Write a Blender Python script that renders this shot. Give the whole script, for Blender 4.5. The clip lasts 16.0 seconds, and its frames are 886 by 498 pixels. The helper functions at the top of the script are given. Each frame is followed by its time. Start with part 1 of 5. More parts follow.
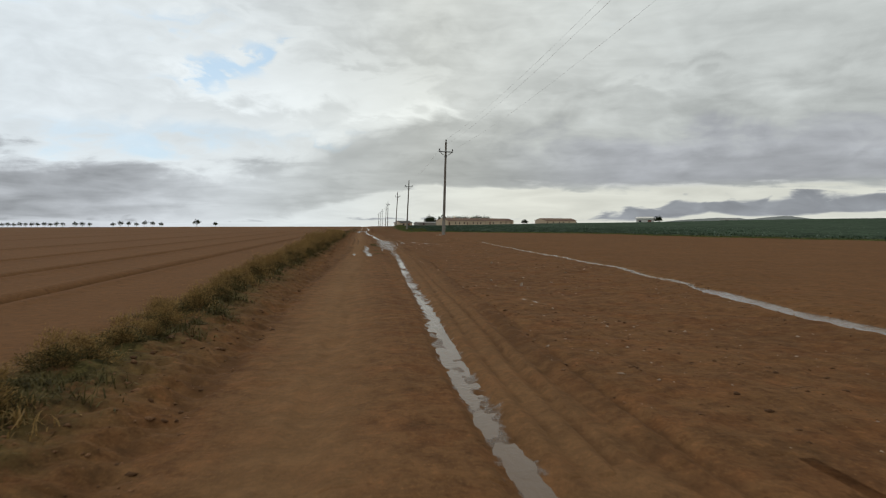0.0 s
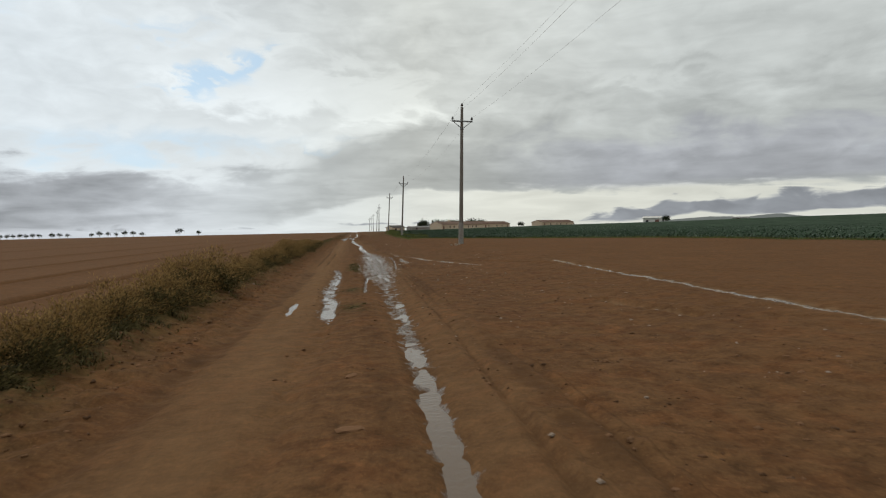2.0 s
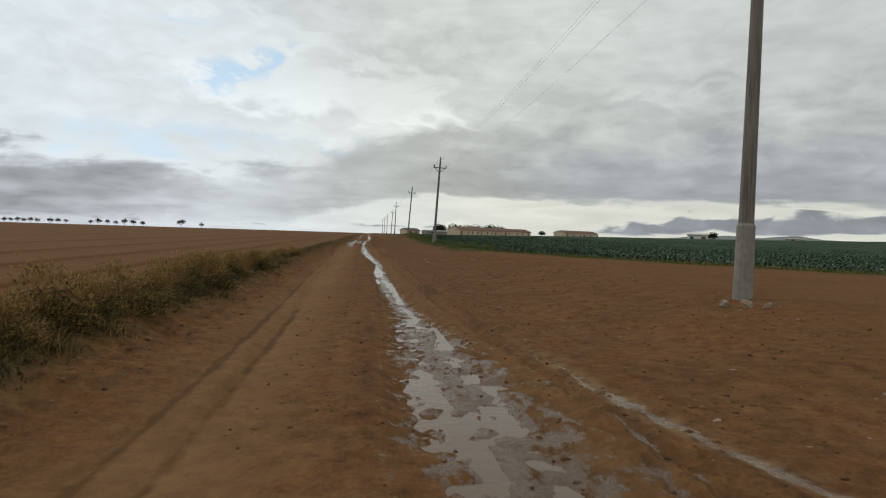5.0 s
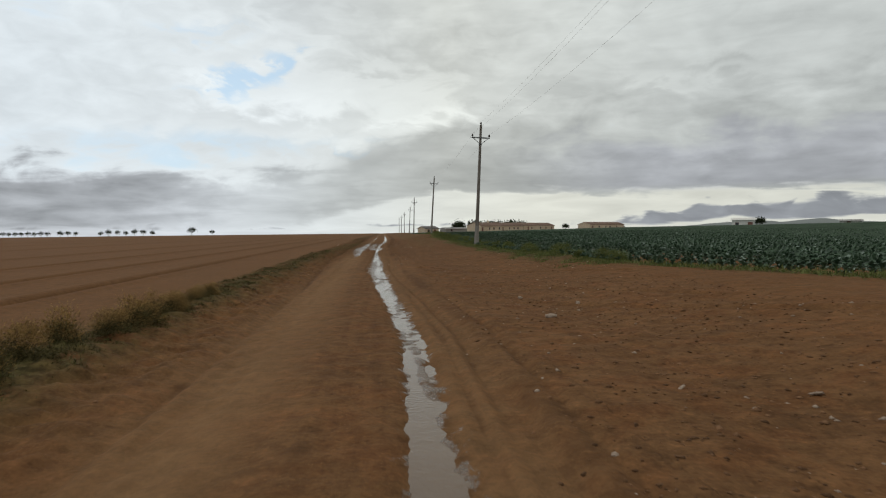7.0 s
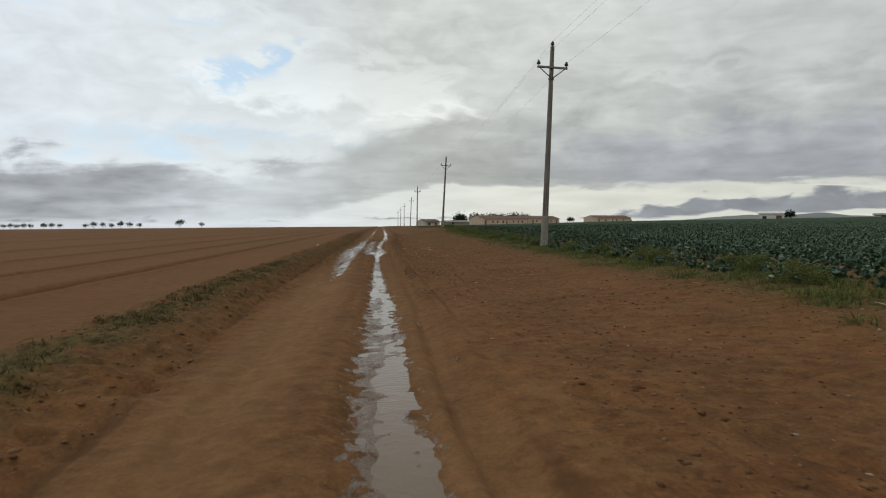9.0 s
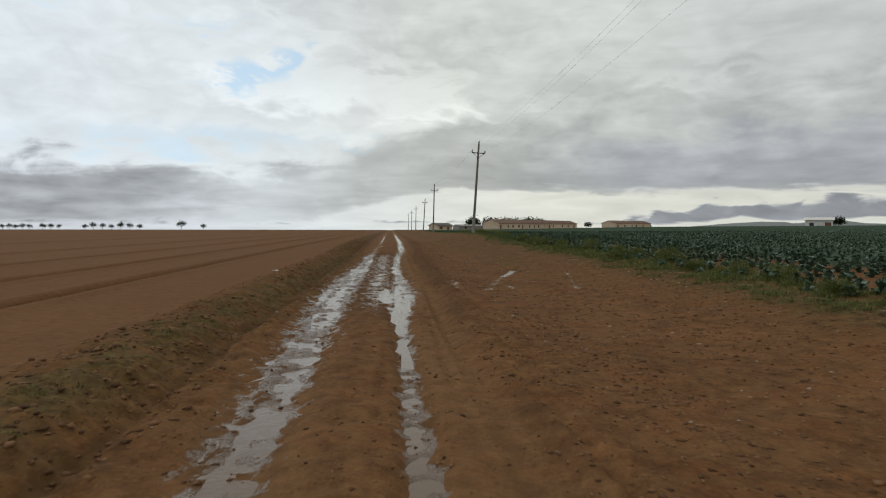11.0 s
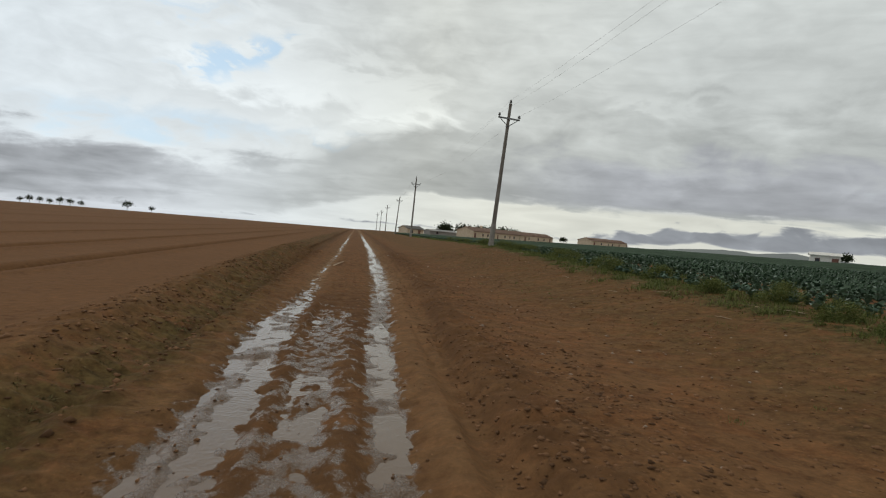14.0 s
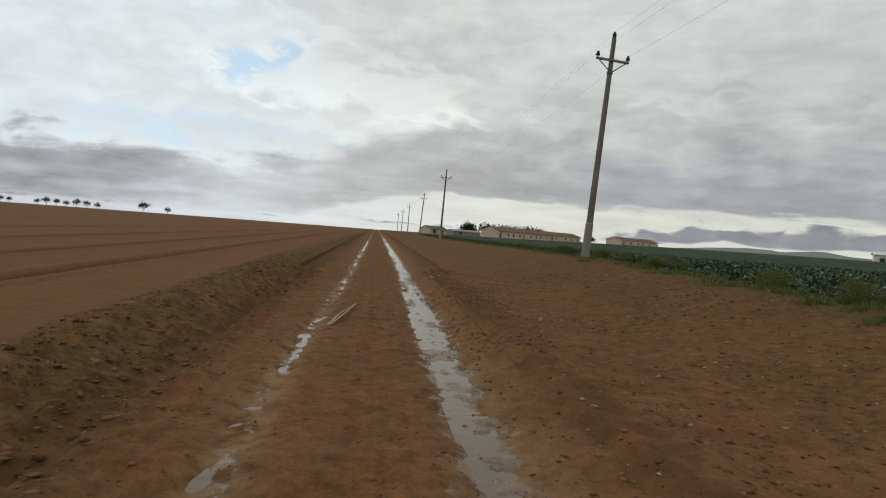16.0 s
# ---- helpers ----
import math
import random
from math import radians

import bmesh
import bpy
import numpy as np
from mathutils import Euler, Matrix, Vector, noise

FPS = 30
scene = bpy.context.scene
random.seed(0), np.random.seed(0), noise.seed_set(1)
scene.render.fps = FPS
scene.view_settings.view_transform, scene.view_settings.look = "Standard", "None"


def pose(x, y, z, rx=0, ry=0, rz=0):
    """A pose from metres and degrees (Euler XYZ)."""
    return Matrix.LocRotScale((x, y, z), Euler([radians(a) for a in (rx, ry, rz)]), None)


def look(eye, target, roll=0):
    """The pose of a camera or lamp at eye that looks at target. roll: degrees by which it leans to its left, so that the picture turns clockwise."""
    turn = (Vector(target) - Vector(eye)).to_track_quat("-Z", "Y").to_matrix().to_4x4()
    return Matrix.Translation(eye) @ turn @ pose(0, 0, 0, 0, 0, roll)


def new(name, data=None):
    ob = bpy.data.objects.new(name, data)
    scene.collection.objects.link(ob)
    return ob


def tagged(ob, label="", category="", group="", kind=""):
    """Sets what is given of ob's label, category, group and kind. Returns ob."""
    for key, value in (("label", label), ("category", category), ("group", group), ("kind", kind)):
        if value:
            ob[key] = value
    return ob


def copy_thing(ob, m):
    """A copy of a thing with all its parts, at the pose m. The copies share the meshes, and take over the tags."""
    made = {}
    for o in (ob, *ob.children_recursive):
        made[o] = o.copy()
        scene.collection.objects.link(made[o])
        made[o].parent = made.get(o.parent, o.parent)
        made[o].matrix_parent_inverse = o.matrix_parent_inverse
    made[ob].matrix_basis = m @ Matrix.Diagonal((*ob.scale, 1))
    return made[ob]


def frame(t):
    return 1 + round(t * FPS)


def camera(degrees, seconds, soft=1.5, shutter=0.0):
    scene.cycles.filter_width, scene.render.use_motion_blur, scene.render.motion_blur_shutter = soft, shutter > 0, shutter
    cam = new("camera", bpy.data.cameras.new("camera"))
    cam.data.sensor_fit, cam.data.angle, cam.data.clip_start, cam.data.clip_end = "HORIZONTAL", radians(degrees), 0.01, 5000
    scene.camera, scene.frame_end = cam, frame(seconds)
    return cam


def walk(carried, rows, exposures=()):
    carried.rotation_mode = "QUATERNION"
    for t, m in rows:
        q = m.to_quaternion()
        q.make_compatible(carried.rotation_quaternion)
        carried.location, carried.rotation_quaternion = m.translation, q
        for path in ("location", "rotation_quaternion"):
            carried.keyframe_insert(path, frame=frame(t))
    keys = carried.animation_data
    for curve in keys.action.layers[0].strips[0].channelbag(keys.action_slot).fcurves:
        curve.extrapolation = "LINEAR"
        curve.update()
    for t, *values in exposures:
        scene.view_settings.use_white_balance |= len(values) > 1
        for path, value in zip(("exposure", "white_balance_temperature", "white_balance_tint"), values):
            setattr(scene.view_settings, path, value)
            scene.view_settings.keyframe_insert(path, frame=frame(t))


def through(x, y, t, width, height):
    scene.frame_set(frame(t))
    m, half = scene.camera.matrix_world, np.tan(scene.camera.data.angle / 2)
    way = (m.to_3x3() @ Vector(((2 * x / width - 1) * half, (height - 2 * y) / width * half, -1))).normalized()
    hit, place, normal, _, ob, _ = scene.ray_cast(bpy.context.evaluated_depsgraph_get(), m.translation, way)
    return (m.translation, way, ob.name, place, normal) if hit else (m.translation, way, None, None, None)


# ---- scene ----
# ---------------------------------------------------------------- camera
cam = camera(72.0, 16.0, 1.15, 0.06)
PATH = [
    (0.00, pose(-0.44, 0.00, 1.32, 87.65, 0.03, -7.44)), (0.50, pose(-0.25, 4.17, 1.33, 87.81, 0.83, -8.00)),
    (1.00, pose(-0.05, 8.32, 1.34, 87.75, 1.36, -8.72)), (1.50, pose(0.13, 12.51, 1.39, 88.09, 0.72, -8.61)),
    (2.00, pose(0.28, 16.59, 1.34, 88.01, 1.13, -8.22)), (2.50, pose(0.35, 20.74, 1.37, 87.89, 0.58, -8.14)),
    (3.00, pose(0.31, 24.96, 1.38, 87.88, -1.03, -6.37)), (3.50, pose(0.20, 29.30, 1.39, 88.04, -2.72, -5.80)),
    (4.00, pose(0.15, 33.49, 1.36, 88.65, -2.88, -6.69)), (6.50, pose(0.42, 54.13, 1.27, 88.16, -0.17, -6.27)),
    (7.00, pose(0.41, 58.40, 1.32, 88.21, 0.56, -5.61)), (7.50, pose(0.37, 62.52, 1.35, 87.94, 2.11, -5.48)),
    (8.00, pose(0.30, 66.54, 1.32, 87.67, 2.69, -5.91)), (8.50, pose(0.22, 70.59, 1.39, 88.49, 1.43, -6.14)),
    (9.00, pose(0.14, 74.62, 1.31, 87.57, 0.37, -5.85)), (9.50, pose(0.08, 78.47, 1.38, 87.99, 0.97, -5.30)),
    (12.00, pose(-0.31, 98.33, 1.32, 87.68, -1.86, -5.90)), (12.50, pose(-0.33, 101.85, 1.31, 87.16, -2.48, -6.90)),
    (13.00, pose(-0.33, 105.13, 1.28, 87.25, -3.65, -6.24)), (13.50, pose(-0.28, 108.09, 1.31, 88.79, -5.53, -7.73)),
    (14.00, pose(-0.20, 110.93, 1.32, 88.50, -4.72, -8.19)), (14.50, pose(-0.16, 113.72, 1.33, 88.40, -3.99, -7.66)),
    (15.00, pose(-0.17, 116.72, 1.37, 88.10, -3.97, -6.16)), (15.50, pose(-0.21, 119.60, 1.42, 89.00, -3.97, -7.01)),
    (16.00, pose(-0.26, 122.51, 1.36, 88.34, -4.36, -6.32)),
]
walk(cam, PATH, [(0.0, 0.0), (16.0, 0.0)])

# ---------------------------------------------------------------- node helper


class Net:
    """A short way to write node trees: values may be numbers or sockets."""

    def __init__(self, tree):
        self.tree = tree

    def node(self, kind, **props):
        n = self.tree.nodes.new(kind)
        for key, value in props.items():
            setattr(n, key, value)
        return n

    def put(self, socket, value):
        if isinstance(value, bpy.types.NodeSocket):
            self.tree.links.new(value, socket)
        else:
            socket.default_value = value

    def math(self, op, a, b=0.0, c=0.0, clamp=False):
        n = self.node("ShaderNodeMath", operation=op, use_clamp=clamp)
        for s, v in zip(n.inputs, (a, b, c)):
            self.put(s, v)
        return n.outputs[0]

    def noise(self, vector, scale, detail=4.0, rough=0.55, distortion=0.0):
        n = self.node("ShaderNodeTexNoise")
        self.put(n.inputs["Vector"], vector)
        for key, v in (("Scale", scale), ("Detail", detail), ("Roughness", rough), ("Distortion", distortion)):
            n.inputs[key].default_value = v
        return n.outputs["Fac"]

    def ramp(self, fac, stops):
        n = self.node("ShaderNodeValToRGB")
        self.put(n.inputs[0], fac)
        e = n.color_ramp.elements
        while len(e) < len(stops):
            e.new(0.5)
        for el, (p, c) in zip(e, stops):
            el.position, el.color = p, (*c, 1) if len(c) == 3 else c
        return n.outputs[0]

    def mix(self, fac, a, b, blend="MIX"):
        n = self.node("ShaderNodeMix", data_type="RGBA", blend_type=blend)
        self.put(n.inputs[0], fac)
        for s, v in ((n.inputs[6], a), (n.inputs[7], b)):
            self.put(s, (*v, 1) if isinstance(v, tuple) and len(v) == 3 else v)
        return n.outputs[2]

    def span(self, v, lo, hi, a=0.0, b=1.0, smooth=True):
        n = self.node("ShaderNodeMapRange", interpolation_type="SMOOTHSTEP" if smooth else "LINEAR")
        for s, x in zip(n.inputs, (v, lo, hi, a, b)):
            self.put(s, x)
        return n.outputs[0]

    def attribute(self, name):
        return self.node("ShaderNodeAttribute", attribute_name=name).outputs["Fac"]

    def position(self):
        return self.node("ShaderNodeTexCoord").outputs["Object"]

    def bump(self, height, strength, distance=0.02):
        n = self.node("ShaderNodeBump")
        n.inputs["Strength"].default_value, n.inputs["Distance"].default_value = strength, distance
        self.put(n.inputs["Height"], height)
        return n.outputs[0]


# ---------------------------------------------------------------- sky and sun
SUN_AZ, SUN_EL = -38.0, 42.0  # clockwise from the road's way, above the horizon
world = bpy.data.worlds.new("sky")
scene.world = world
world.use_nodes = True
W = Net(world.node_tree)
way = W.node("ShaderNodeTexCoord").outputs["Generated"]
xyz = W.node("ShaderNodeSeparateXYZ")
W.put(xyz.inputs[0], way)
X, Y, Z = xyz.outputs
azim = W.math("MULTIPLY", W.math("ARCTAN2", X, Y), 57.2958)
elev = W.math("MULTIPLY", W.math("ARCSINE", Z), 57.2958)
low = W.math("ADD", W.math("MAXIMUM", Z, 0.0), 0.07)
flat = W.node("ShaderNodeCombineXYZ")  # the cloud layer seen in perspective
W.put(flat.inputs[0], W.math("DIVIDE", X, low))
W.put(flat.inputs[1], W.math("DIVIDE", Y, low))
ang = W.node("ShaderNodeCombineXYZ")  # the same by angles, for heaped clouds
W.put(ang.inputs[0], W.math("MULTIPLY", azim, 0.05))
W.put(ang.inputs[1], W.math("MULTIPLY", elev, 0.105))


def around(v, amount):
    """Noise made to swing round zero by about half of amount."""
    return W.math("MULTIPLY", W.math("SUBTRACT", v, 0.5), amount)


def total(*vs):
    out = vs[0]
    for v in vs[1:]:
        out = W.math("ADD", out, v)
    return out


def times(*vs):
    out = vs[0]
    for v in vs[1:]:
        out = W.math("MULTIPLY", out, v)
    return out


def blend(fac, a, b):
    n = W.node("ShaderNodeMix", data_type="FLOAT")
    for s, v in zip((n.inputs[0], n.inputs[2], n.inputs[3]), (fac, a, b)):
        W.put(s, v)
    return n.outputs[0]


def profile(pairs, top, of=None, base=0.0):
    """A value in degrees that runs through (place, value) pairs, by azimuth if nothing else is given."""
    a, b = pairs[0][0], pairs[-1][0]
    r = W.ramp(W.span(of or azim, a, b, 0.0, 1.0, False), [((p - a) / (b - a), ((h - base) / (top - base),) * 3) for p, h in pairs])
    return W.math("ADD", W.math("MULTIPLY", r, top - base), base)


def strong(v):
    """Noise spread over the whole of 0 to 1."""
    return W.span(v, 0.33, 0.67, 0.0, 1.0, False)


billows = strong(W.noise(ang.outputs[0], 2.6, 12.0, 0.54, 0.5))
curls = strong(W.noise(ang.outputs[0], 7.0, 8.0, 0.5, 0.6))
wisps = strong(W.noise(flat.outputs[0], 1.5, 10.0, 0.52, 0.5))
sheets = strong(W.noise(flat.outputs[0], 0.55, 8.0, 0.55, 0.3))
strip = W.node("ShaderNodeCombineXYZ")
W.put(strip.inputs[0], W.math("MULTIPLY", azim, 0.05))
W.put(strip.inputs[1], W.math("MULTIPLY", elev, 0.30))
streaks = strong(W.noise(strip.outputs[0], 2.8, 8.0, 0.52, 0.5))
swing = W.span(elev, 0.0, 9.0, 0.35, 1.0)
az_w = total(azim, around(billows, 9.0), around(curls, 3.0))
el_w = total(elev, times(swing, total(around(billows, 3.0), around(curls, 1.1))))


def cloud(a, e, ra, re):
    """A soft cloud mass round azimuth a and elevation e, in degrees."""
    u = W.math("DIVIDE", W.math("SUBTRACT", az_w, a), ra)
    v = W.math("DIVIDE", W.math("SUBTRACT", el_w, e), re)
    return W.math("EXPONENT", W.math("MULTIPLY", W.math("ADD", W.math("MULTIPLY", u, u), W.math("MULTIPLY", v, v)), -1.0))


# the bright thin cloud to the left, the grey layer to the right and overhead
seam = W.math("SUBTRACT", az_w, profile([(0, -8), (5, -5), (7.5, -2), (9.2, 5), (10.3, 11), (12, 8), (15, -1), (20, -12), (32, -40)], 20.0, el_w, -40.0))
right = W.span(seam, -3.5, 3.5)
bright = total(0.90, around(wisps, 0.02), around(curls, 0.04), around(billows, 0.06))
grey = total(W.span(el_w, 13.0, 5.0, 0.83, 0.68, False), W.span(azim, 12.0, 34.0, 0.0, -0.025), around(wisps, 0.03), around(sheets, 0.04), around(streaks, 0.035), around(billows, 0.05), around(curls, 0.03))
tone = blend(right, bright, grey)
for amount, *where in ((0.045, -6.0, 11.6, 8.0, 1.2), (0.05, -14.0, 13.6, 4.5, 0.8), (0.05, 4.5, 10.4, 3.5, 0.55), (-0.04, -10.0, 10.1, 7.0, 0.7), (-0.04, 2.0, 15.5, 6.0, 2.2), (-0.04, 30.0, 13.6, 3.0, 0.5), (0.03, 26.0, 12.4, 5.0, 0.5)):
    tone = total(tone, W.math("MULTIPLY", cloud(*where), amount))
# the dark layer low on the left with its puffed upper edge
lid = profile([(-60, 5.5), (-36, 4.4), (-28, 4.9), (-20, 5.1), (-12, 4.7), (-6, 5.0), (0, 6.2), (6, 7.5), (14, 8.5)], 10.0)
under = total(W.span(azim, -30.0, -2.0, 0.63, 0.79, False), around(streaks, 0.12), around(billows, 0.13), around(curls, 0.03), W.span(elev, 0.2, 2.6, 0.02, 0.0))
deck = times(W.span(W.math("SUBTRACT", total(el_w, around(streaks, 0.9)), lid), 0.9, -0.9), W.span(az_w, 12.0, -2.0), W.span(azim, -26.0, -6.0, 0.95, 0.62))
tone = blend(deck, tone, under)
# the clear pale strip over the horizon under the grey layer's edge
rim = profile([(-60, 0.45), (-20, 0.45), (-8, 0.7), (-3, 1.8), (1, 2.8), (6, 3.7), (12, 3.6), (18, 3.3), (45, 3.15), (70, 2.6)], 6.0)
edge_w = total(elev, around(streaks, 0.8), around(curls, 0.35))
clear = W.span(W.math("SUBTRACT", edge_w, rim), 0.35, -0.30)
tone = blend(times(clear, W.span(azim, -30.0, 2.0, 0.75, 1.0)), tone, total(W.span(azim, 8.0, 26.0, 0.885, 0.845), around(streaks, 0.07)))
# the dark bank of cloud far off on the right
crest = profile([(20.5, 0.2), (22.5, 0.9), (24.5, 1.6), (27, 1.45), (28.3, 2.15), (30.5, 2.0), (33, 1.9), (35.8, 2.05), (37.6, 2.5), (40, 2.4), (44, 2.55), (52, 2.2), (62, 0.4)], 4.0)
sole = profile([(20.5, 0.3), (26, 0.4), (28.5, 0.55), (31, 1.05), (34, 0.62), (38, 0.85), (44, 1.05), (62, 1.0)], 4.0)
puffs = total(elev, around(curls, 0.7), around(streaks, 0.7))
bank = times(W.span(W.math("SUBTRACT", puffs, crest), 0.30, -0.22), W.span(W.math("SUBTRACT", total(elev, around(streaks, 0.5)), sole), -0.10, 0.16))
tone = blend(W.math("MULTIPLY", bank, 0.92), tone, total(0.545, around(curls, 0.08), W.span(elev, 0.6, 2.4, 0.03, -0.01)))
tone = W.math("MINIMUM", W.math("MAXIMUM", tone, 0.42), 0.955)
light = W.math("POWER", tone, 2.2)
grade = W.ramp(W.span(azim, -30.0, 30.0, 0.0, 1.0, False), [(0.0, (0.915, 1.0, 1.055)), (0.35, (0.935, 1.0, 1.02)), (0.6, (0.96, 1.0, 0.955)), (1.0, (0.945, 1.0, 0.98))])
cast = W.mix(times(clear, W.span(azim, -4.0, 16.0)), grade, (0.985, 1.0, 0.90))
cast = W.mix(bank, cast, (0.92, 0.98, 1.06))
cast = W.mix(times(deck, W.span(azim, -4.0, -22.0)), cast, (0.925, 0.98, 1.045))
cast = W.mix(times(W.span(el_w, 9.0, 6.5), W.span(elev, 3.0, 4.0), W.span(azim, 8.0, 26.0, 0.0, 1.0)), cast, (0.94, 0.985, 1.045))
grey_sky = W.mix(1.0, cast, light, "MULTIPLY")
# breaks in the cloud
sky = W.node("ShaderNodeTexSky", sky_type="NISHITA", sun_disc=False, sun_elevation=radians(SUN_EL), sun_rotation=radians(SUN_AZ))
blue = W.mix(0.72, W.mix(1.0, sky.outputs[0], (0.105, 0.105, 0.105), "MULTIPLY"), (0.44, 0.67, 0.88))
gap = W.math("MULTIPLY", cloud(-10.3, 14.1, 2.6, 1.5), 1.05)
for strength, *where in ((0.62, -17.0, 7.5, 15.0, 1.5), (0.5, -15.5, 16.9, 4.5, 0.9), (0.45, -15.5, 12.2, 3.0, 0.6), (0.4, -27.0, 17.5, 4.0, 1.6), (0.42, -2.5, 7.6, 4.0, 0.7)):
    gap = W.math("MAXIMUM", gap, W.math("MULTIPLY", cloud(*where), strength))
gap = times(W.span(total(gap, around(curls, 0.3), around(billows, 0.25)), 0.15, 1.0, 0.0, 0.75), W.math("SUBTRACT", 1.0, deck))
back = world.node_tree.nodes["Background"]
W.put(back.inputs[0], W.mix(gap, grey_sky, blue))
back.inputs[1].default_value = 1.0

sun = new("sun", bpy.data.lights.new("sun", "SUN"))
sun.data.energy, sun.data.angle, sun.data.color = 0.7, radians(24), (1.0, 0.95, 0.88)
sun_way = Vector((math.sin(radians(SUN_AZ)) * math.cos(radians(SUN_EL)), math.cos(radians(SUN_AZ)) * math.cos(radians(SUN_EL)), math.sin(radians(SUN_EL))))
sun.matrix_world = look(sun_way * 60, (0, 0, 0))

# ---------------------------------------------------------------- materials


def material(name):
    m = bpy.data.materials.new(name)
    m.use_nodes = True
    return m, Net(m.node_tree), m.node_tree.nodes["Principled BSDF"]


def plain(name, dark, light, rough=0.8, scale=6.0, metal=0.0, bump=0.3, coarse=0.6, spec=0.4):
    """A surface whose colour wanders between two tones at two scales."""
    m, n, b = material(name)
    p = n.position()
    a, c = n.noise(p, scale, 6.0, 0.6), n.noise(p, scale * 0.13 * coarse, 3.0)
    v = n.math("ADD", n.math("MULTIPLY", a, 0.6), n.math("MULTIPLY", c, 0.4))
    n.put(b.inputs["Base Color"], n.mix(n.span(v, 0.32, 0.68), dark, light))
    n.put(b.inputs["Roughness"], n.span(a, 0.3, 0.7, rough - 0.08, rough + 0.08))
    b.inputs["Metallic"].default_value = metal
    b.inputs["Specular IOR Level"].default_value = spec
    n.put(b.inputs["Normal"], n.bump(a, bump))
    return m


def soil_material():
    m, n, b = material("red_soil")
    p = n.position()
    grain, lump = n.noise(p, 26.0, 6.0, 0.65), n.noise(p, 5.0, 5.0, 0.6)
    patch, wide = n.noise(p, 0.55, 4.0, 0.6), n.noise(p, 0.06, 3.0, 0.5)
    v = n.math("ADD", n.math("MULTIPLY", lump, 0.42), n.math("ADD", n.math("MULTIPLY", patch, 0.22), n.math("MULTIPLY", grain, 0.36)))
    loose = n.mix(n.span(v, 0.34, 0.66), (0.082, 0.042, 0.021), (0.172, 0.088, 0.043))
    field = n.mix(n.span(v, 0.36, 0.64), (0.114, 0.056, 0.026), (0.150, 0.074, 0.035))
    field = n.mix(n.span(wide, 0.35, 0.65, 0.0, 0.45), field, (0.122, 0.062, 0.030))
    packed = n.mix(n.span(v, 0.36, 0.64), (0.178, 0.102, 0.055), (0.236, 0.138, 0.077))
    rust = n.span(n.noise(p, 1.7, 6.0, 0.65), 0.45, 0.62, 0.0, 0.6)
    loose = n.mix(rust, loose, n.mix(1.0, loose, (1.06, 0.90, 0.82), "MULTIPLY"))
    dull = n.span(n.noise(p, 3.1, 6.0, 0.7), 0.50, 0.66, 0.0, 0.4)
    loose = n.mix(dull, loose, n.mix(1.0, loose, (0.76, 0.80, 0.79), "MULTIPLY"))
    col = n.mix(n.attribute("tilled"), loose, field)
    mp = n.node("ShaderNodeMapping")
    n.put(mp.inputs[0], p)
    mp.inputs["Scale"].default_value = (5.5, 0.16, 1.0)
    streak = n.noise(mp.outputs[0], 1.0, 5.0, 0.6, 0.4)
    drawn = n.mix(n.span(streak, 0.34, 0.66), (0.82, 0.80, 0.78), (1.14, 1.13, 1.12))
    col = n.mix(n.math("MULTIPLY", n.attribute("driven"), 0.55), col, n.mix(1.0, col, drawn, "MULTIPLY"))
    fleck = n.noise(p, 55.0, 3.0, 0.6)
    col = n.mix(n.span(fleck, 0.60, 0.72, 0.0, 0.4), col, (0.273, 0.141, 0.066))
    crumb = n.noise(p, 9.0, 3.0, 0.65)
    col = n.mix(n.span(crumb, 0.56, 0.68, 0.0, 0.5), col, n.mix(1.0, col, (1.45, 1.4, 1.35), "MULTIPLY"))
    col = n.mix(n.span(crumb, 0.44, 0.34, 0.0, 0.45), col, n.mix(1.0, col, (0.5, 0.48, 0.46), "MULTIPLY"))
    col = n.mix(n.span(n.noise(p, 16.0, 4.0, 0.7), 0.58, 0.72, 0.0, 0.4), col, (0.060, 0.032, 0.015))
    smooth = n.mix(n.span(streak, 0.34, 0.66, 0.0, 0.35), packed, (0.150, 0.086, 0.047))
    col = n.mix(n.math("MULTIPLY", n.attribute("packed"), 0.8), col, smooth)
    # dark mask: darker along furrows and grooves, damp round the puddles
    dark_damp = n.span(n.math("ADD", n.attribute("dark_damp"), n.math("MULTIPLY", n.math("SUBTRACT", n.noise(p, 2.2, 6.0, 0.68), 0.5), 1.3)), 0.28, 0.68)
    dark_damp = n.math("MULTIPLY", dark_damp, n.span(n.attribute("dark_damp"), 0.05, 0.3))
    col = n.mix(n.math("MULTIPLY", dark_damp, 0.75), col, n.mix(lump, (0.060, 0.030, 0.0150), (0.102, 0.052, 0.026)))
    mp2 = n.node("ShaderNodeMapping")
    n.put(mp2.inputs[0], p)
    mp2.inputs["Scale"].default_value = (4.2, 2.6, 1.0)
    dab = n.noise(mp2.outputs[0], 1.5, 6.0, 0.66, 0.2)
    wet = n.math("ADD", n.attribute("wet"), n.math("MULTIPLY", n.math("SUBTRACT", dab, 0.5), 2.2))
    wet = n.math("MULTIPLY", n.span(wet, 0.50, 0.72), n.span(n.attribute("wet"), 0.10, 0.35))
    col = n.mix(n.math("MULTIPLY", wet, 0.85), col, (0.088, 0.050, 0.027))
    pale = n.math("MULTIPLY", n.attribute("silt"), n.span(lump, 0.35, 0.6))
    col = n.mix(n.math("MULTIPLY", pale, 0.6), col, (0.26, 0.185, 0.125))
